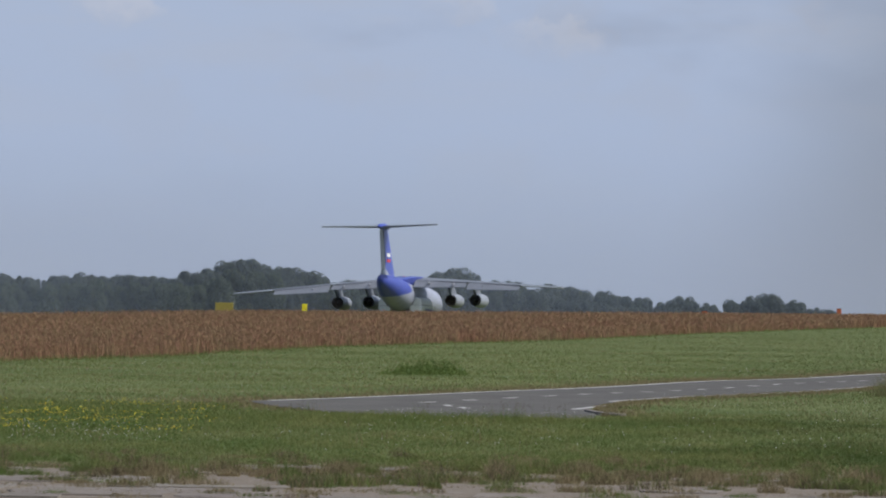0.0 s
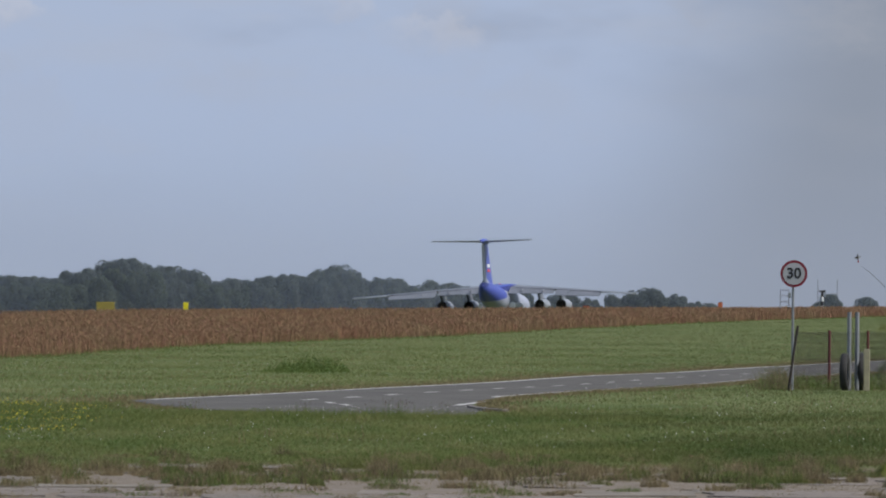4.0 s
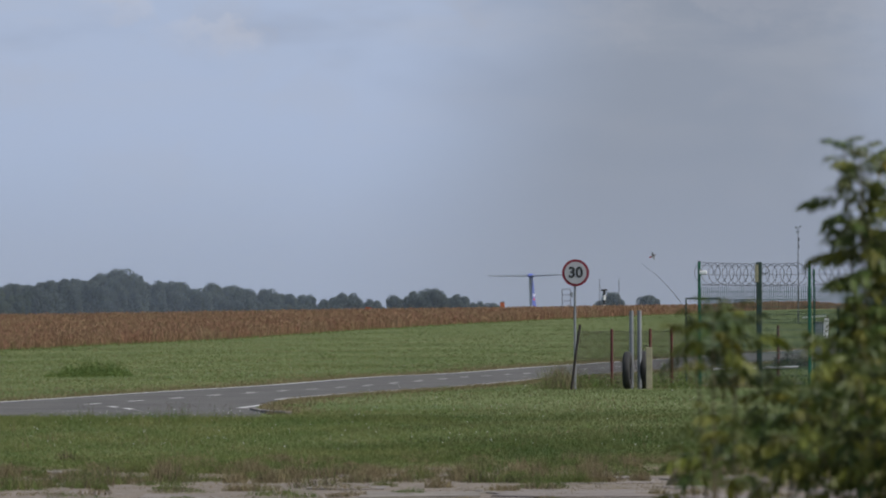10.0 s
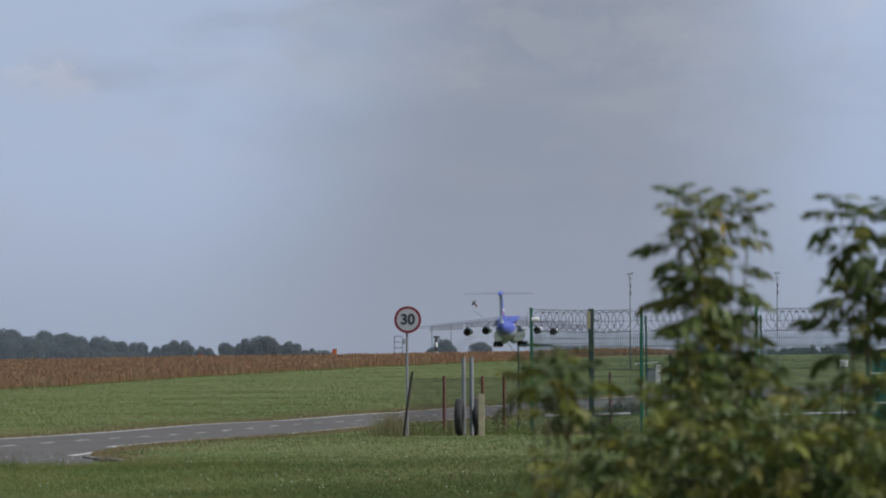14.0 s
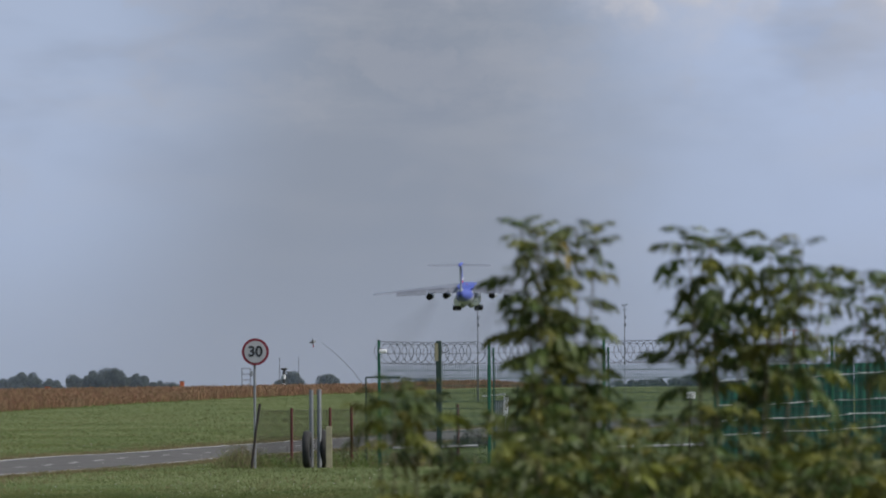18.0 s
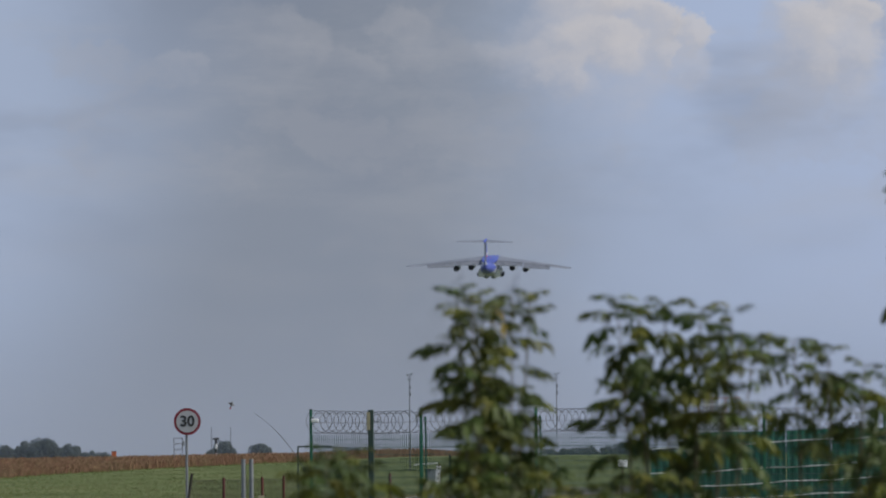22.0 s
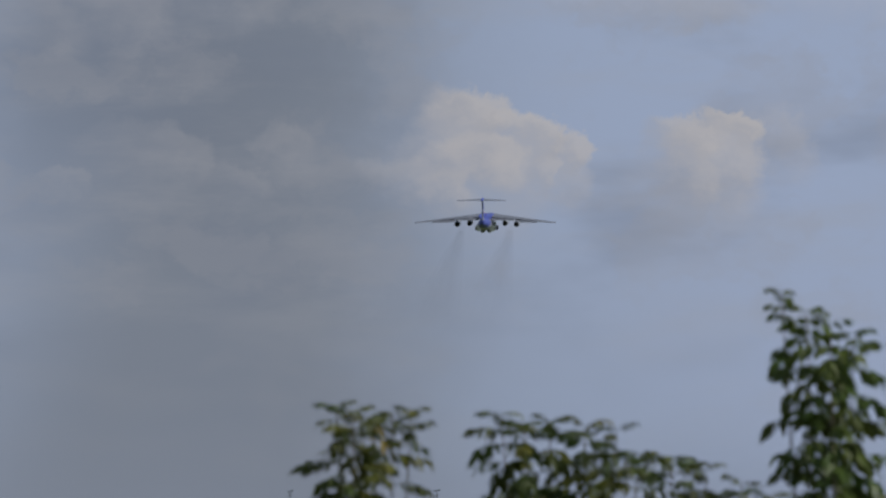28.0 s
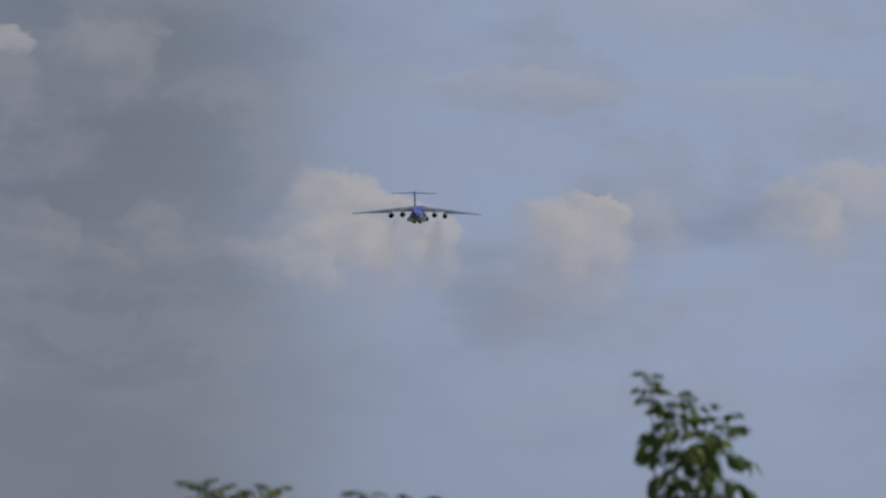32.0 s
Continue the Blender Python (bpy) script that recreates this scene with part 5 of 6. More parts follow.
def make_airplane():
    root = thing("airplane", (0, 0, 0), "four-engined jet transport with blue tail and pale belly", "airplane")
    # fuselage: stations of distance, centre height, half width, half height
    st = [(22.6, 3.0, 0.05, 0.05), (22.2, 3.05, 0.6, 0.6), (21.0, 3.2, 1.25, 1.25), (19.0, 3.5, 1.9, 1.8), (16.0, 3.9, 2.35, 2.1), (10.0, 4.2, 2.4, 2.3), (0.0, 4.4, 2.4, 2.4),
          (-6.0, 4.5, 2.4, 2.35), (-10.0, 4.9, 2.2, 2.1), (-13.5, 5.45, 1.8, 1.75), (-16.5, 5.95, 1.35, 1.35), (-18.8, 6.3, 0.9, 1.0), (-20.2, 6.5, 0.5, 0.6), (-20.8, 6.6, 0.1, 0.15)]
    bm = bmesh.new()
    loft(bm, [[(rx * math.cos(k * math.tau / 28), y, zc + rz * math.sin(k * math.tau / 28)) for k in range(28)] for y, zc, rx, rz in st])
    smooth(part("fuselage", bm, M["hull"], root, "fuselage blue above, pale grey below"))
    # wing box hump on the back: flat on top, with sharp shoulders
    bm = bmesh.new()
    loft(bm, [[(w, y, zt - 0.12), (w * 0.93, y, zt), (-w * 0.93, y, zt), (-w, y, zt - 0.12), (-w * 0.72, y, zb), (w * 0.72, y, zb)] for y, w, zt, zb in
              [(8.5, 0.9, 6.6, 5.9), (6.0, 2.1, 7.1, 5.8), (1.0, 2.45, 7.35, 5.6), (-4.5, 2.45, 7.3, 5.6), (-6.2, 2.2, 7.1, 5.7), (-9.5, 1.2, 6.75, 5.9), (-12.0, 0.4, 6.7, 6.1)]])
    part("wing_fairing", bm, M["blue"], root, "flat-topped blue wing fairing")
    flaps = []
    for s in (-1, 1):
        bm = bmesh.new()
        loft(bm, [airfoil(5.6, -4.2, s * 1.6, 6.75, 0.62), airfoil(0.9, -5.6, s * 10.5, 6.2, 0.42), airfoil(-5.9, -8.9, s * 25.25, 5.05, 0.2)])
        w = part("wing", bm, M["wing_grey"], root, "pale grey swept wing")
        for x0, x1, z0, z1, y0, y1 in ((2.2, 10.3, 6.62, 6.13, -4.2, -5.3), (10.6, 18.8, 6.1, 5.48, -5.5, -7.15)):
            bm = bmesh.new()
            loft(bm, [[(s * x0, y0 + 0.2, z0), (s * x0, y0 + 0.2, z0 + 0.2), (s * x0, y0 - 2.3, z0 - 1.0), (s * x0, y0 - 2.3, z0 - 1.1)],
                      [(s * x1, y1 + 0.2, z1), (s * x1, y1 + 0.2, z1 + 0.16), (s * x1, y1 - 1.7, z1 - 0.66), (s * x1, y1 - 1.7, z1 - 0.74)]])
            flaps.append((part("flap", bm, M["wing_grey"], w), (y0 + y1) / 2, (z0 + z1) / 2))
        bm = bmesh.new()
        loft(bm, [[(s * 19.1, -7.5, 5.47), (s * 19.1, -7.5, 5.59), (s * 19.1, -8.4, 5.45), (s * 19.1, -8.4, 5.39)], [(s * 24.6, -8.75, 5.06), (s * 24.6, -8.75, 5.14), (s * 24.6, -9.4, 5.06), (s * 24.6, -9.4, 5.02)]])
        part("aileron", bm, M["pale_skin"], w)
        for x in (4.6, 8.4, 13.0, 16.8):
            bm = bmesh.new()
            zc = 6.62 - (x - 2) * 0.07
            loft(bm, [[(s * x + r * math.cos(k * math.tau / 8), y - 0.11 * x, zc - 0.28 + 1.5 * r * math.sin(k * math.tau / 8)) for k in range(8)] for y, r in ((-1.0, 0.05), (-3.0, 0.22), (-5.0, 0.16), (-6.2, 0.04))])
            part("flap_track", bm, M["wing_grey"], w)
        # engines
        for x, y0, z in ((6.35, 8.4, 3.75), (10.6, 5.9, 3.65)):
            bm = bmesh.new()
            prof = [(0.0, 0.86), (-0.15, 0.98), (-1.2, 1.06), (-3.2, 1.04), (-5.0, 0.98), (-6.3, 0.88)]
            loft(bm, [[(s * x + r * math.cos(k * math.tau / 24), y0 + y, z + r * math.sin(k * math.tau / 24)) for k in range(24)] for y, r in prof], False)
            e = smooth(part("engine", bm, M["pale_skin"], root, "pale grey engine nacelle"))
            bm = bmesh.new()
            loft(bm, [[(s * x + r * math.cos(k * math.tau / 24), y0 + y, z + r * math.sin(k * math.tau / 24)) for k in range(24)] for y, r in [(-6.28, 0.872), (-5.7, 0.80), (-5.3, 0.45), (-5.9, 0.22), (-6.35, 0.03)]], False)
            part("exhaust", bm, M["nozzle"], e, "sooty exhaust")
            bm = bmesh.new()
            loft(bm, [[(s * x + r * math.cos(k * math.tau / 24), y0 + y, z + r * math.sin(k * math.tau / 24)) for k in range(24)] for y, r in [(-0.02, 0.85), (-0.5, 0.75), (-0.7, 0.3), (-0.4, 0.04)]], False)
            part("intake", bm, M["dark_metal"], e)
            bm = bmesh.new()
            zt = 6.78 - 0.066 * x
            loft(bm, [[(s * x - 0.14, y0 - 1.5, z + 0.7), (s * x + 0.14, y0 - 1.5, z + 0.7), (s * x + 0.14, y0 - 6.0, z + 0.6), (s * x - 0.14, y0 - 6.0, z + 0.6)],
                      [(s * x - 0.14, y0 - 4.0, zt), (s * x + 0.14, y0 - 4.0, zt), (s * x + 0.14, y0 - 8.6, zt - 0.2), (s * x - 0.14, y0 - 8.6, zt - 0.2)]])
            part("pylon", bm, M["wing_grey"], e)
        # landing gear fairing
        bm = bmesh.new()
        sq = lambda q: math.copysign(abs(q) ** 0.6, q)
        loft(bm, [[(s * 2.35 + rx * sq(math.cos(k * math.tau / 20)), y, 2.95 + rz * sq(math.sin(k * math.tau / 20))) for k in range(20)] for y, rx, rz in
                  [(7.0, 0.1, 0.1), (5.5, 0.7, 0.75), (2.5, 1.05, 1.2), (-3.2, 1.08, 1.22), (-5.0, 1.06, 1.20), (-5.35, 0.98, 1.10), (-5.45, 0.86, 0.98)]])
        gf = part("gear_fairing", bm, M["flag_white"], root, "blunt white gear fairing")
        part("seam", box(bmesh.new(), (s * 2.35, -2.0, 2.95), (2.18, 6.9, 0.07)), M["dark_metal"], gf)
        part("tail_vent", box(bmesh.new(), (s * 1.75, -5.5, 3.3), (0.5, 0.2, 0.7), bevel=0.05), M["dark_metal"], gf)
        bm = bmesh.new()
        loft(bm, [[(s * 2.35 + rx * math.cos(math.pi + k * math.pi / 10), y, 2.45 + rz * math.sin(math.pi + k * math.pi / 10)) for k in range(11)] for y, rx, rz in
                  [(5.5, 0.72, 0.5), (2.5, 1.07, 0.76), (-3.0, 1.07, 0.76), (-5.0, 0.85, 0.62)]])
        part("gear_fairing_belly", bm, M["blue"], root, "blue underside of the fairing")
        # bulged wheel well doors under the belly
        bm = bmesh.new()
        loft(bm, [[(s * 1.15 + rx * math.cos(k * math.tau / 16), y, 1.95 + rz * math.sin(k * math.tau / 16)) for k in range(16)] for y, rx, rz in
                  [(5.6, 0.1, 0.1), (4.6, 0.7, 0.7), (2.5, 0.98, 1.05), (-2.5, 0.98, 1.05), (-4.4, 0.75, 0.75), (-5.4, 0.1, 0.1)]])
        smooth(part("wheel_well_bulge", bm, M["pale_skin"], root, "rounded grey bulge under the belly"))
        # tailplane
        bm = bmesh.new()
        loft(bm, [airfoil(-15.2, -20.0, s * 0.25, 14.35, 0.28), airfoil(-19.6, -21.8, s * 8.7, 14.45, 0.13)])
        t = part("tailplane", bm, M["wing_grey"], root, "grey tailplane on top of the fin")
        bm = bmesh.new()
        loft(bm, [[(s * 0.6, -20.15, 14.33), (s * 0.6, -20.15, 14.40), (s * 0.6, -21.2, 14.36)], [(s * 8.3, -21.75, 14.42), (s * 8.3, -21.75, 14.47), (s * 8.3, -22.3, 14.44)]])
        part("elevator", bm, M["wing_grey"], t)
    # fin, rudder, bullet, dorsal fillet
    bm = bmesh.new()
    loft(bm, [[(0, -8.8, 6.4), (0.28, -11.5, 6.4), (0.2, -17.0, 6.4), (-0.2, -17.0, 6.4), (-0.28, -11.5, 6.4)], [(0, -14.4, 14.2), (0.2, -16.0, 14.2), (0.14, -18.4, 14.2), (-0.14, -18.4, 14.2), (-0.2, -16.0, 14.2)]])
    fin = part("fin", bm, M["blue"], root, "blue tail fin")
    bm = bmesh.new()
    loft(bm, [[(0.19, -17.05, 7.2), (0.03, -19.2, 7.2), (-0.03, -19.2, 7.2), (-0.19, -17.05, 7.2)], [(0.13, -18.45, 14.0), (0.03, -20.1, 14.0), (-0.03, -20.1, 14.0), (-0.13, -18.45, 14.0)]])
    rud = part("rudder", bm, M["pale_skin"], root, "pale grey rudder")
    part("rudder_gap", box(bmesh.new(), (0, -17.75, 10.6), (0.37, 0.1, 6.9), Matrix.Translation((0, -17.75, 10.6)) @ Matrix.Rotation(radians(11.6), 4, "X") @ Matrix.Translation((0, 17.75, -10.6))), M["dark_metal"], rud)
    bm = bmesh.new()
    loft(bm, [[(0.06, -19.17, 7.2), (0.06, -19.4, 7.2), (-0.06, -19.4, 7.2), (-0.06, -19.17, 7.2)], [(0.06, -20.0, 13.8), (0.06, -20.2, 13.8), (-0.06, -20.2, 13.8), (-0.06, -20.0, 13.8)]])
    part("trim_edge", bm, M["pale_skin"], rud, "pale trailing edge")
    for x in (0.30, -0.30):
        for z0, z1, mat in ((9.95, 10.5, "flag_white"), (9.15, 9.6, "flag_red")):
            part("flag_stripe", box(bmesh.new(), (x * 0.78, -15.0, (z0 + z1) / 2), (0.03, 2.6, z1 - z0)), M[mat], fin)
    bm = bmesh.new()
    loft(bm, [[(r * math.cos(k * math.tau / 16), y, 14.4 + r * math.sin(k * math.tau / 16)) for k in range(16)] for y, r in [(-13.2, 0.05), (-14.4, 0.36), (-16.5, 0.48), (-19.0, 0.46), (-20.8, 0.3), (-21.7, 0.08)]])
    smooth(part("bullet", bm, M["blue"], root, "blue bullet fairing"))
    bm = bmesh.new()
    loft(bm, [[(0.5, -11, 6.3), (-0.5, -11, 6.3), (-0.1, -11, 6.8), (0.1, -11, 6.8)], [(0.75, -17.5, 6.6), (-0.75, -17.5, 6.6), (-0.16, -17.5, 8.2), (0.16, -17.5, 8.2)], [(0.3, -19.5, 6.9), (-0.3, -19.5, 6.9), (-0.08, -19.5, 7.6), (0.08, -19.5, 7.6)]])
    part("fin_root", bm, M["pale_skin"], root, "white fin root")
    # rear cone light and beacon
    part("beacon", tube(bmesh.new(), [(0, -2.0, 7.25), (0, -2.0, 7.5)], [0.16, 0.1], 8), M["flag_red"], root, "red beacon on the back")
    # undercarriage
    gears = []
    for s in (-1, 1):
        for y in (1.6, -1.5):
            leg = part("main_leg", tube(bmesh.new(), [(s * 2.5, y, 2.4), (s * 2.95, y, 0.66)], [0.17, 0.14], 8), M["steel"], root)
            tube_bm = tube(bmesh.new(), [(s * 2.95 - 0.95, y, 0.65), (s * 2.95 + 0.95, y, 0.65)], [0.1, 0.1], 8)
            part("axle", tube_bm, M["dark_metal"], leg)
            for dx in (-0.85, -0.32, 0.32, 0.85):
                c = s * 2.95 + dx
                part("wheel", tube(bmesh.new(), [(c - 0.2, y, 0.65), (c - 0.14, y, 0.65), (c + 0.14, y, 0.65), (c + 0.2, y, 0.65)], [0.52, 0.65, 0.65, 0.52], 20), M["rubber"], leg)
            gears.append(leg)
    leg = part("nose_leg", tube(bmesh.new(), [(0, 14.6, 2.4), (0, 14.8, 0.55)], [0.14, 0.12], 8), M["steel"], root)
    for dx in (-0.75, -0.3, 0.3, 0.75):
        part("wheel", tube(bmesh.new(), [(dx - 0.16, 14.8, 0.55), (dx - 0.12, 14.8, 0.55), (dx + 0.12, 14.8, 0.55), (dx + 0.16, 14.8, 0.55)], [0.42, 0.55, 0.55, 0.42], 18), M["rubber"], leg)
    gears.append(leg)
    return root, gears, flaps


airplane, gears, flaps = make_airplane()


def smoke_material():
    m = bpy.data.materials.new("thin_smoke")
    m.use_nodes = True
    N = Nodes(m.node_tree)
    tc = N.add("ShaderNodeTexCoord").outputs["Object"]
    sep = N.add("ShaderNodeSeparateXYZ")
    N.put(sep, 0, tc)
    n = N.noise(N.vec(N.math("MULTIPLY", sep.outputs[0], 0.5), N.math("MULTIPLY", sep.outputs[1], 0.03), N.math("MULTIPLY", sep.outputs[2], 0.5)), 1.0, 4.0)
    fade = N.ramp(sep.outputs[1], -330.0, -10.0)
    f = N.math("MULTIPLY", N.math("MULTIPLY", N.ramp(n, 0.2, 0.75, 0.30, 1.0), fade), 0.026)
    d = N.add("ShaderNodeBsdfDiffuse")
    N.put(d, 0, (0.05, 0.045, 0.04, 1))
    t = N.add("ShaderNodeBsdfTransparent")
    mx = N.add("ShaderNodeMixShader")
    N.put(mx, 0, f)
    N.put(mx, 1, t.outputs[0])
    N.put(mx, 2, d.outputs[0])
    out = N.add("ShaderNodeOutputMaterial")
    N.put(out, 0, mx.outputs[0])
    return m


M["smoke"] = smoke_material()


def make_smoke():
    root = thing("exhaust_smoke", (0, 0, 0), "thin dark exhaust trails behind the airplane", "smoke")
    for x in (-8.6, 8.6):
        bm = bmesh.new()
        ys = [-4 - 16 * i for i in range(20)]
        for k in (0.4, 0.7, 1.0):
            tube(bm, [(x, y, 0) for y in ys], [(1.2 + 0.46 * i) * k for i in range(20)], 14, False)
        ob = smooth(part("trail", bm, M["smoke"], root))
        ob.visible_shadow = False
    return root


smoke = make_smoke()


# ------------------------------------------------------------------ leafy saplings close to the camera
def leaf_mesh(seed, pairs, length, size, broad=1.0, hang=1.6):
    """A compound leaf along +X: an arching stalk with pairs of slim, hanging, folded leaflets."""
    g = random.Random(seed)
    bm = bmesh.new()
    sway = g.uniform(-0.12, 0.12)
    arch = [Vector((length * (t - 0.10 * t ** 3), length * sway * t * t, length * (0.20 * t - 0.46 * t * t))) for t in (0, 0.2, 0.4, 0.6, 0.8, 1.0)]
    tube(bm, arch, [0.0030, 0.0026, 0.0023, 0.0020, 0.0017, 0.0013], 4)

    def along(t):
        k = min(int(t * 5), 4)
        return arch[k].lerp(arch[k + 1], t * 5 - k)

    def leaflet(base, d, long):
        out = (d + Vector((g.uniform(-0.25, 0.25), g.uniform(-0.25, 0.25), -g.uniform(0.55, 1.35) * hang))).normalized()
        side = out.cross(Vector((g.uniform(-0.6, 0.6), g.uniform(-0.6, 0.6), 1))).normalized()
        up = side.cross(out)
        w = long * g.uniform(0.15, 0.20) * broad
        curl = g.uniform(-0.16, 0.02)
        rows = []
        for t, sag, q in ((0, 0, 0), (0.16, 0.02, 0.6), (0.42, 0.03, 1.0), (0.72, 0.3 * curl, 0.66), (1.0, curl, 0)):
            p = base + out * long * t + up * long * sag
            rows.append((bm.verts.new(p + side * w * q * g.uniform(0.85, 1.1) + up * w * 0.3 * q), bm.verts.new(p), bm.verts.new(p - side * w * q + up * w * 0.3 * q)) if q else (bm.verts.new(p),))
        bm.faces.new((rows[0][0], rows[1][0], rows[1][1]))
        bm.faces.new((rows[0][0], rows[1][1], rows[1][2]))
        for i, j in ((1, 2), (2, 3)):
            bm.faces.new((rows[i][0], rows[j][0], rows[j][1], rows[i][1]))
            bm.faces.new((rows[i][1], rows[j][1], rows[j][2], rows[i][2]))
        bm.faces.new((rows[3][0], rows[4][0], rows[3][1]))
        bm.faces.new((rows[3][1], rows[4][0], rows[3][2]))

    leaflet(arch[5], Vector((1, 0, 0)), size * g.uniform(0.95, 1.2))
    for k in range(pairs):
        t = 0.28 + 0.64 * k / max(1, pairs - 1)
        for sg in (-1, 1):
            leaflet(along(min(0.98, t + g.uniform(-0.02, 0.02))), Vector((0.5, sg * 0.85, 0.1)), size * g.uniform(0.8, 1.15) * (1.0 - 0.35 * abs(t - 0.6)))
    me = bpy.data.meshes.new("leaf")
    bmesh.ops.recalc_face_normals(bm, faces=bm.faces)
    bm.to_mesh(me)
    bm.free()
    return me


LEAVES = [leaf_mesh(40 + i, (4, 5, 4, 3, 5, 4)[i], (0.15, 0.18, 0.14, 0.11, 0.17, 0.15)[i], (0.076, 0.080, 0.074, 0.076, 0.084, 0.078)[i]) for i in range(6)]
BROAD = [leaf_mesh(60 + i, (3, 2, 3, 3)[i], (0.17, 0.13, 0.16, 0.15)[i], 0.105, 1.25, 1.9) for i in range(4)]
for me in LEAVES:
    me.materials.append(M["leaf"])
for me in BROAD:
    me.materials.append(M["leaf_fresh"])
YELLOW = leaf_mesh(77, 2, 0.12, 0.10)
YELLOW.materials.append(M["leaf_yellow"])
OLIVE = [me.copy() for me in LEAVES[:3]]
for me in OLIVE:
    me.materials.clear()
    me.materials.append(M["leaf_olive"])


def sapling(u_base, d, shoots, seed, label, dense=0.08, kinds=LEAVES, olive=0.25, yellow=0.0015):
    """A young tree: stems that rise from one root, each a shoot (bearing, height of the tip, leafy length, leaf size).
    Leaves stand in opposite pairs, each pair turned across the last."""
    g = random.Random(seed)
    base = on_ground(u_base, d)
    root = thing("sapling", base, label, "young tree", "saplings")
    for u, v, leafy, size in shoots:
        dd = d + g.uniform(-0.35, 0.35)
        tip = spot(u, v, dd) - base
        foot = Vector((g.uniform(-0.06, 0.06) + tip.x * 0.35, g.uniform(-0.06, 0.06), 0.0))
        bend = Vector((tip.x * 0.12, 0, 0))
        pts = [foot.lerp(tip, t) - bend * math.sin(t * math.pi) for t in [i / 10 for i in range(11)]]
        h = tip.z
        part("stem", tube(bmesh.new(), pts, [0.015 * (1 - 0.86 * i / 10) for i in range(11)], 6), M["twig"], root)
        z, turn = 0.0, g.uniform(-0.35, 0.35)
        while z < leafy:
            t = max(0.02, 1 - z / max(h, 0.1))
            k = min(int(t * 10), 9)
            p = pts[k].lerp(pts[k + 1], t * 10 - k)
            young = min(1.0, 0.5 + z / 0.22)
            for s in (0, math.pi):
                if z > 0.1 and g.random() < 0.12:
                    continue
                a = turn + s + g.uniform(-0.45, 0.45)
                q = g.random()
                me = YELLOW if q < yellow else g.choice(OLIVE) if q < olive and kinds is LEAVES else g.choice(kinds)
                lift = g.uniform(-0.85, -0.35) if z < 0.07 else g.uniform(-0.55, 0.12)
                lf = new("leaf", me)
                lf.matrix_basis = Matrix.Translation(p) @ Matrix.Rotation(a, 4, "Z") @ Matrix.Rotation(lift, 4, "Y") @ Matrix.Rotation(g.uniform(-0.3, 0.3), 4, "X") @ Matrix.Scale(size * young * g.uniform(0.8, 1.15), 4)
                lf.parent = root
            turn += math.pi / 2 + g.uniform(-0.35, 0.35)
            z += dense * g.uniform(0.75, 1.3) * (0.6 if z < 0.1 else 1.0)
    return root


saplings = [
    sapling(1735, 30.0, [(1674, 256, 0.50, 0.8), (1704, 268, 0.70, 0.85), (1738, 278, 0.85, 0.9), (1772, 268, 0.70, 0.8), (1806, 264, 0.13, 0.72), (1712, 400, 0.5, 0.9), (1785, 430, 0.5, 0.9), (1690, 560, 0.35, 1.0), (1760, 560, 0.4, 1.0)], 1, "young ash-leaved tree shoot with drooping green leaves", 0.048),
    sapling(1450, 29.5, [(1406, 556, 0.2, 0.9), (1440, 542, 0.28, 0.95), (1482, 545, 0.28, 0.95), (1540, 655, 0.3, 0.95), (1600, 700, 0.3, 1.0), (1440, 730, 0.22, 0.95), (1490, 745, 0.25, 0.95), (1540, 780, 0.3, 1.0), (1400, 800, 0.22, 0.95)], 2, "low leafy sapling with drooping green and olive leaves", 0.060, olive=0.45),
    sapling(2050, 30.3, [(1962, 272, 0.42, 0.85), (2000, 290, 0.46, 0.95), (2048, 286, 0.5, 1.0), (2110, 296, 0.5, 1.0), (2165, 300, 0.45, 0.95), (2210, 345, 0.42, 0.95), (1975, 440, 0.35, 1.0), (2060, 455, 0.32, 1.0), (2150, 500, 0.3, 1.0)], 3, "bushy young tree with many drooping green leaves", 0.056),
    sapling(2350, 30.0, [(2270, 352, 0.4, 0.95), (2330, 372, 0.4, 0.95), (2395, 398, 0.35, 0.95), (2440, 420, 0.35, 0.95), (2400, 560, 0.4, 1.0), (2480, 500, 0.5, 1.0)], 4, "spreading young tree with drooping green leaves", 0.056),
    sapling(2540, 29.0, [(2462, 58, 0.22, 0.58), (2506, 96, 0.6, 0.72), (2548, 118, 0.65, 0.78), (2588, 134, 0.6, 0.74), (2510, 290, 0.42, 0.76), (2578, 280, 0.45, 0.8), (2540, 380, 0.5, 0.85)], 5, "tall young tree with fresh drooping green leaves", 0.058, BROAD),
    sapling(1900, 28.0, [(1590 + 52 * i, 690 + 22 * math.sin(i * 2.3), 0.45, 1.0) for i in range(18)], 6, "low thicket of leafy green shoots", 0.046, olive=0.45),
    sapling(2000, 29.0, [(1650 + 60 * i, 606 + 22 * math.sin(i * 1.7) + (36 if i > 8 else 0), 0.42, 1.0) for i in range(15)], 7, "dense leafy thicket with drooping dark green leaves", 0.048, olive=0.4),
]
# one leaf turned yellow high on the first sapling
lf = new("leaf", YELLOW)
lf.matrix_basis = Matrix.Translation(spot(1746, 288, 29.7) - on_ground(1735, 30.0)) @ Matrix.Rotation(-1.4, 4, "Z") @ Matrix.Rotation(0.5, 4, "Y") @ Matrix.Scale(0.62, 4)
lf.parent = saplings[0]


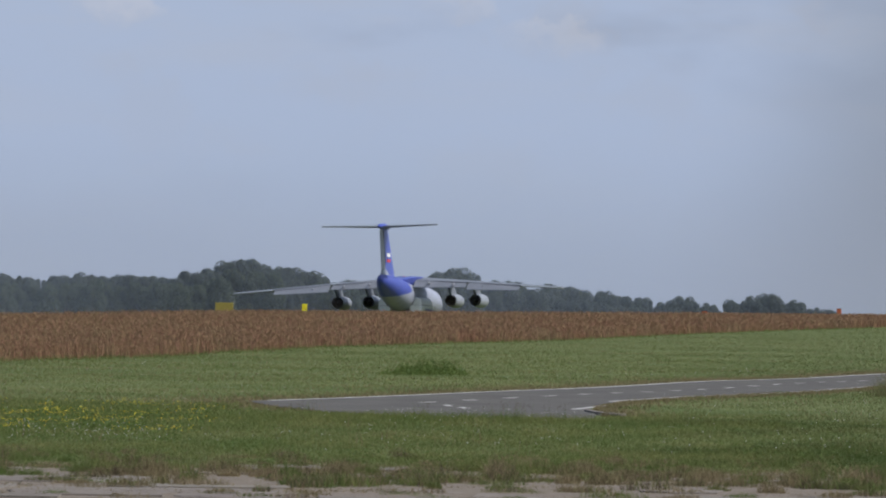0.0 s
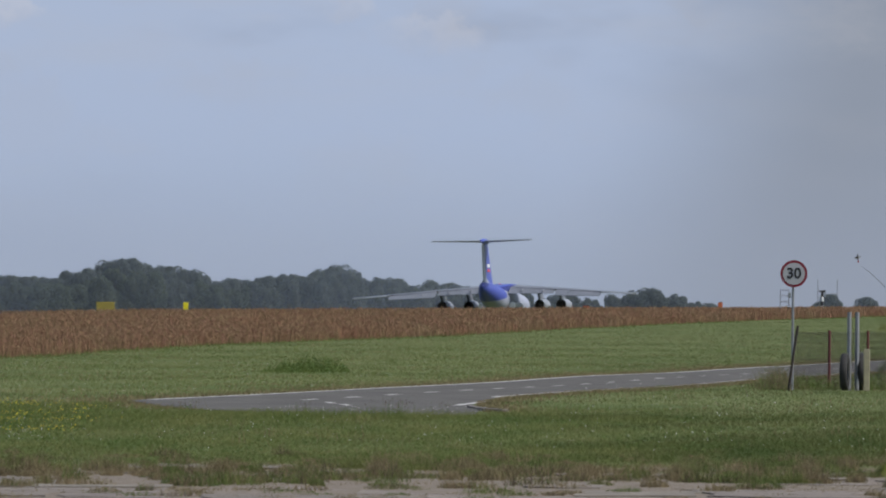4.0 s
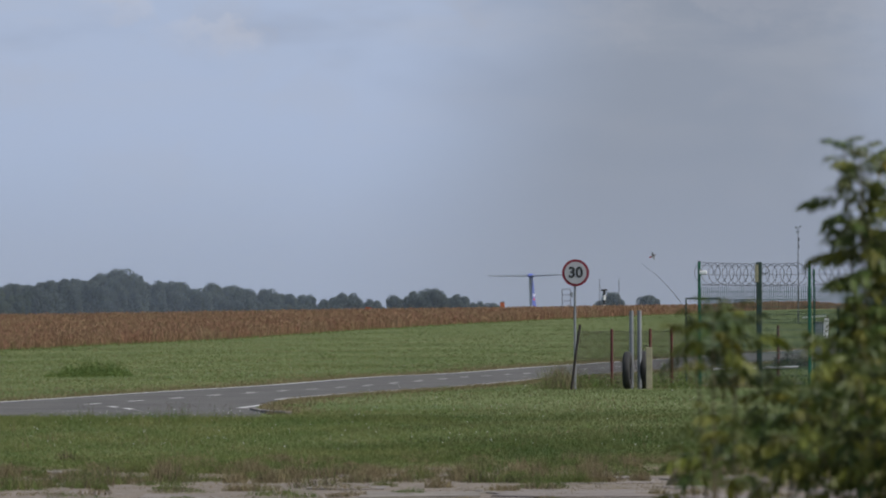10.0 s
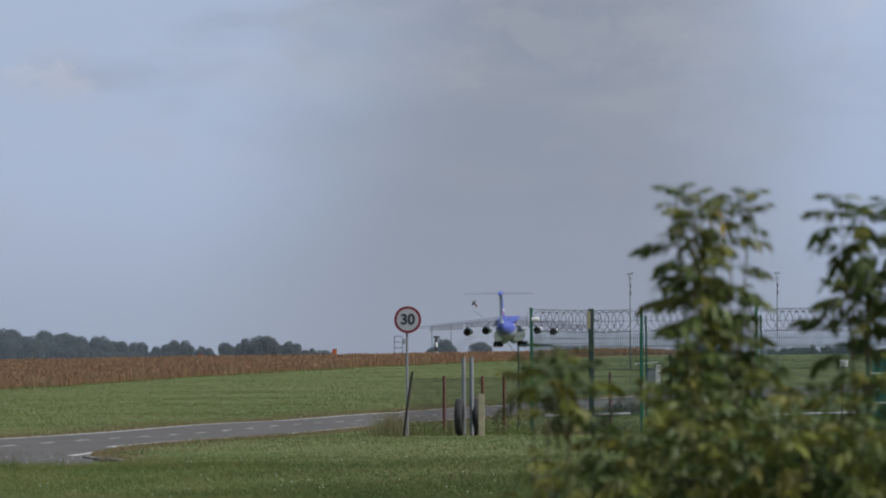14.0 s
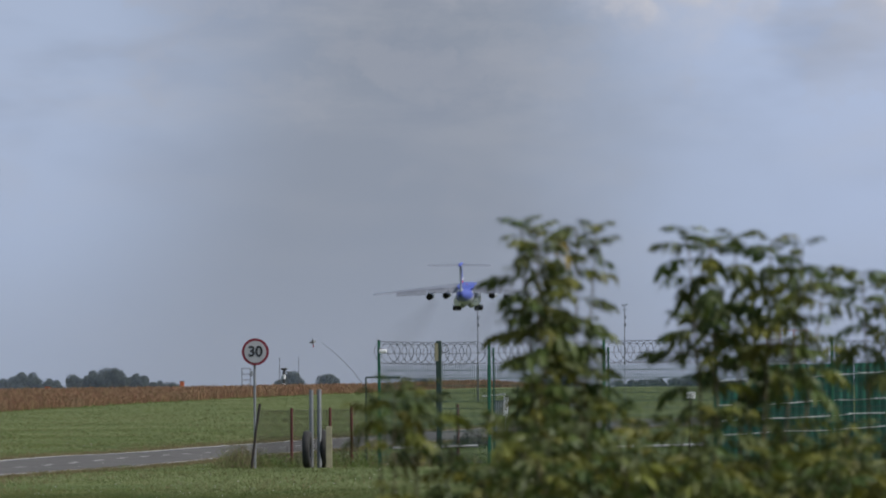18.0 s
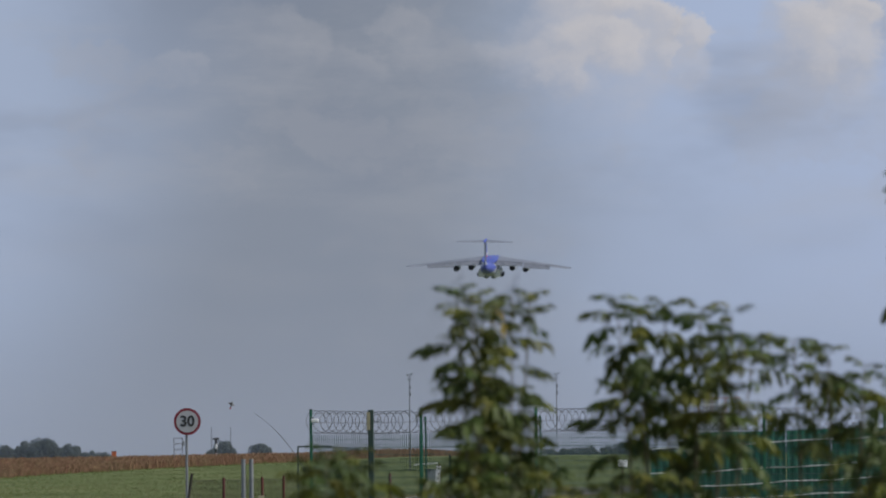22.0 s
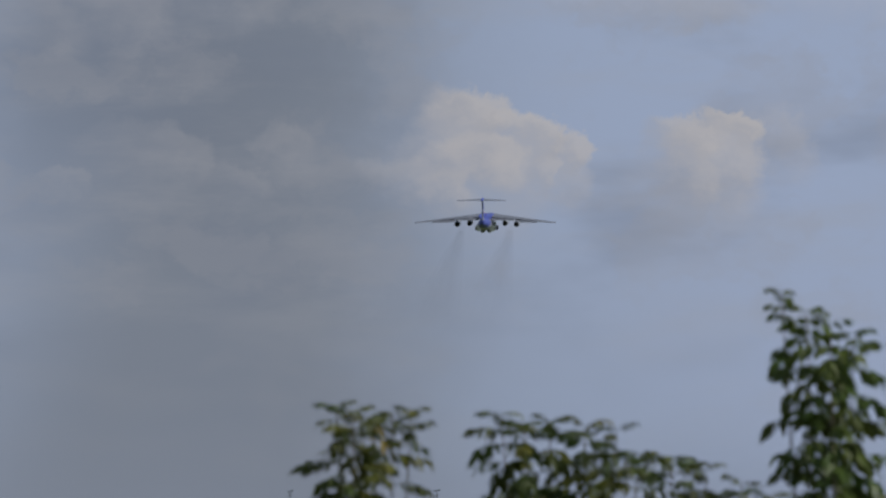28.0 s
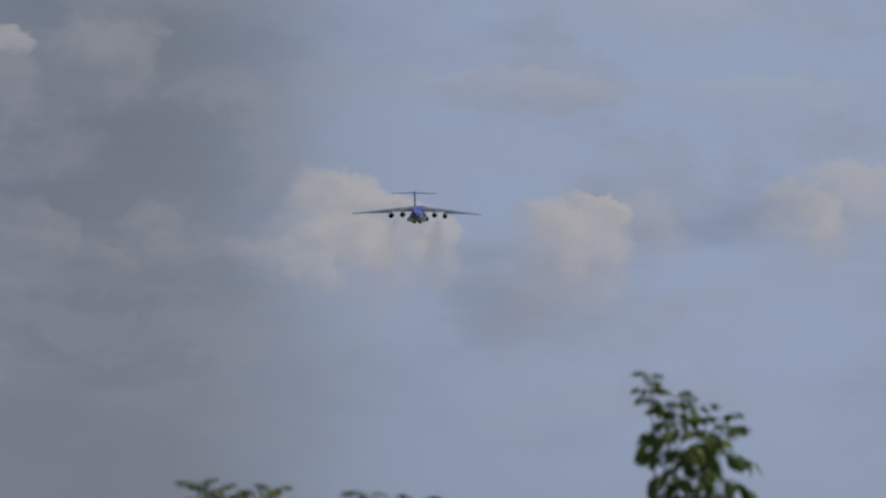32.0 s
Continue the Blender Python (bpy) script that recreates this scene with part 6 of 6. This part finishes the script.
# ------------------------------------------------------------------ what moves
def motions():
    # seconds, x, y, z of the wheels' mid point, pitch, climb of the path (degrees)
    flight = [
        (0.0, -41.1, 1278.5, -0.16, 0.00, 5.00),
        (0.5, -37.6, 1303.9, -0.13, 0.00, 5.00),
        (1.0, -33.9, 1329.6, -0.12, 0.00, 5.00),
        (1.5, -30.2, 1355.5, -0.13, 0.00, 5.00),
        (2.0, -26.3, 1381.5, -0.18, 0.00, 5.00),
        (2.5, -22.4, 1407.8, -0.26, 0.00, 5.00),
        (3.0, -18.4, 1434.2, -0.39, 0.00, 5.00),
        (3.5, -14.4, 1460.8, -0.57, 0.00, 5.00),
        (4.0, -10.2, 1487.6, -0.83, 0.00, 5.00),
        (4.5, -6.0, 1514.6, -1.16, 0.00, 5.00),
        (5.0, -1.7, 1541.7, -1.57, 0.00, 5.00),
        (5.5, 2.6, 1569.1, -2.06, 0.00, 5.00),
        (6.0, 7.0, 1596.6, -2.59, 0.00, 5.00),
        (6.5, 11.4, 1624.4, -3.16, 0.00, 5.00),
        (7.0, 15.9, 1652.3, -3.72, 0.00, 5.00),
        (7.5, 20.3, 1680.4, -4.25, 0.00, 5.00),
        (8.0, 24.8, 1708.7, -4.70, 0.00, 5.00),
        (8.5, 29.4, 1737.2, -5.05, 0.00, 5.00),
        (9.0, 33.9, 1765.9, -5.28, 0.00, 5.00),
        (9.5, 38.5, 1794.8, -5.25, 0.27, 5.00),
        (10.0, 43.2, 1824.0, -4.92, 0.95, 5.00),
        (10.5, 47.8, 1853.5, -4.42, 1.64, 5.00),
        (11.0, 52.6, 1883.1, -3.74, 2.32, 5.00),
        (11.5, 57.4, 1912.8, -2.86, 3.00, 5.00),
        (12.0, 62.2, 1942.8, -1.87, 3.38, 5.00),
        (12.5, 67.1, 1972.8, -0.67, 3.75, 5.00),
        (13.0, 72.0, 2003.1, 0.76, 4.12, 5.00),
        (13.5, 77.0, 2033.6, 2.37, 4.50, 5.00),
        (14.0, 82.0, 2064.2, 4.08, 4.64, 5.00),
        (14.5, 87.0, 2095.0, 5.93, 4.78, 5.00),
        (15.0, 92.0, 2126.0, 7.92, 4.92, 5.00),
        (15.5, 97.0, 2157.2, 10.03, 5.06, 5.00),
        (16.0, 102.0, 2188.6, 12.26, 5.20, 5.00),
        (16.5, 107.1, 2220.2, 14.58, 5.26, 5.00),
        (17.0, 112.1, 2251.9, 17.05, 5.31, 5.00),
        (17.5, 117.2, 2283.9, 19.69, 5.37, 5.00),
        (18.0, 122.3, 2316.0, 22.54, 5.43, 5.00),
        (18.5, 127.4, 2348.4, 25.61, 5.49, 5.00),
        (19.0, 132.5, 2380.9, 28.93, 5.54, 5.00),
        (19.5, 137.7, 2413.6, 32.52, 5.60, 5.25),
        (20.0, 143.0, 2446.5, 36.37, 5.66, 5.61),
        (20.5, 148.2, 2479.7, 40.50, 5.71, 5.99),
        (21.0, 153.6, 2513.0, 44.88, 5.77, 6.39),
        (21.5, 159.0, 2546.5, 49.52, 5.83, 6.79),
        (22.0, 164.4, 2580.2, 54.40, 5.89, 7.17),
        (22.5, 169.9, 2614.0, 59.49, 5.94, 7.54),
        (23.0, 175.4, 2648.1, 64.76, 6.00, 7.88),
        (23.5, 181.0, 2682.4, 70.14, 5.97, 8.17),
        (24.0, 186.5, 2716.8, 75.60, 5.94, 8.42),
        (24.5, 192.2, 2751.5, 81.12, 5.92, 8.61),
        (25.0, 197.8, 2786.3, 86.67, 5.89, 8.75),
        (25.5, 203.5, 2821.3, 92.25, 5.86, 8.84),
        (26.0, 209.2, 2856.5, 97.85, 5.83, 8.89),
        (26.5, 214.9, 2892.0, 103.49, 5.81, 8.92),
        (27.0, 220.7, 2927.6, 109.17, 5.78, 8.94),
        (27.5, 226.5, 2963.4, 114.91, 5.75, 8.95),
        (28.0, 232.4, 2999.4, 120.71, 5.72, 8.96),
        (28.5, 238.3, 3035.6, 126.56, 5.69, 8.98),
        (29.0, 244.3, 3072.0, 132.43, 5.67, 9.00),
        (29.5, 250.2, 3108.6, 138.30, 5.64, 9.00),
        (30.0, 256.2, 3145.3, 144.17, 5.61, 9.00),
        (30.5, 262.3, 3182.3, 150.04, 5.58, 8.99),
        (31.0, 268.3, 3219.5, 155.91, 5.56, 8.97),
        (31.5, 274.3, 3256.9, 161.80, 5.53, 8.93),
        (32.0, 280.2, 3294.4, 167.70, 5.50, 8.90),
    ]
    nose = lambda t: float(np.interp(t, [0, 10, 13, 17, 22, 24, 32], [-1.2, -1.2, -0.3, 1.1, 2.4, 3.1, 2.9]))
    bank = lambda t: float(np.interp(t, [0, 16, 20, 22, 24, 32], [-2.0, 0.0, 0.6, 1.2, 0.6, 0.4]))
    walk(airplane, [(t, pose(x, y, z + 0.35 * nose(t), p + nose(t), bank(t), -9.1)) for t, x, y, z, p, c in flight])
    walk(smoke, [(t, pose(x, y, z + 3.7, c, 0, -6.4)) for t, x, y, z, p, c in flight])
    for leg in gears:
        walk(leg, [(0.0, pose(0, 0, 0)), (18.5, pose(0, 0, 0)), (20.0, pose(0, 0, 0.4)), (22.0, pose(0, 0, 1.4)), (23.5, pose(0, 0, 1.75)), (32.0, pose(0, 0, 1.75))])
    for flap, hy, hz in flaps:
        hinge = Matrix.Translation((0, hy, hz))
        walk(flap, [(t, Matrix.Translation((0, 1.3 * k, 0.05 * k)) @ hinge @ pose(0, 0, 0, -20 * k, 0, 0) @ hinge.inverted()) for t, k in ((0.0, 0.0), (21.0, 0.0), (23.0, 0.1), (26.0, 0.3), (28.0, 0.4), (32.0, 0.6))])
    dance = [(0.0, 1330, 452, 20), (4.5, 1300, 455, -10), (5.0, 1286, 461, 20), (6.0, 1312, 446, 30), (7.5, 1325, 460, -50), (8.0, 1312, 472, 30), (9.0, 1330, 450, 60), (10.5, 1334, 456, 70), (11.5, 1326, 438, 20), (12.0, 1312, 440, -20),
             (13.0, 1315, 446, -60), (16.0, 1308, 467, 10), (18.0, 1298, 467, -10), (19.0, 1286, 463, -70), (20.0, 1263, 468, -30), (22.0, 1275, 454, 20), (24.0, 1297, 456, 80), (25.0, 1314, 441, 40), (28.0, 1300, 460, 20), (32.0, 1310, 460, -10)]
    # the saplings stir in the wind
    for k, tree in enumerate(saplings):
        still = tree.matrix_basis.copy()
        walk(tree, [(t, still @ pose(0, 0, 0, 0.12 * math.sin(1.1 * t + k), 0.16 * math.sin(1.7 * t + 2.3 * k) + 0.1 * math.sin(4.1 * t + k), 0.8 * math.sin(1.3 * t + 1.9 * k))) for t in [0.5 * i for i in range(65)]])
    walk(kite, [(t, Matrix.Translation(spot(u, v, 400) - rod_base) @ pose(0, 0, 0, 0, lean, 35)) for t, u, v, lean in dance])


motions()
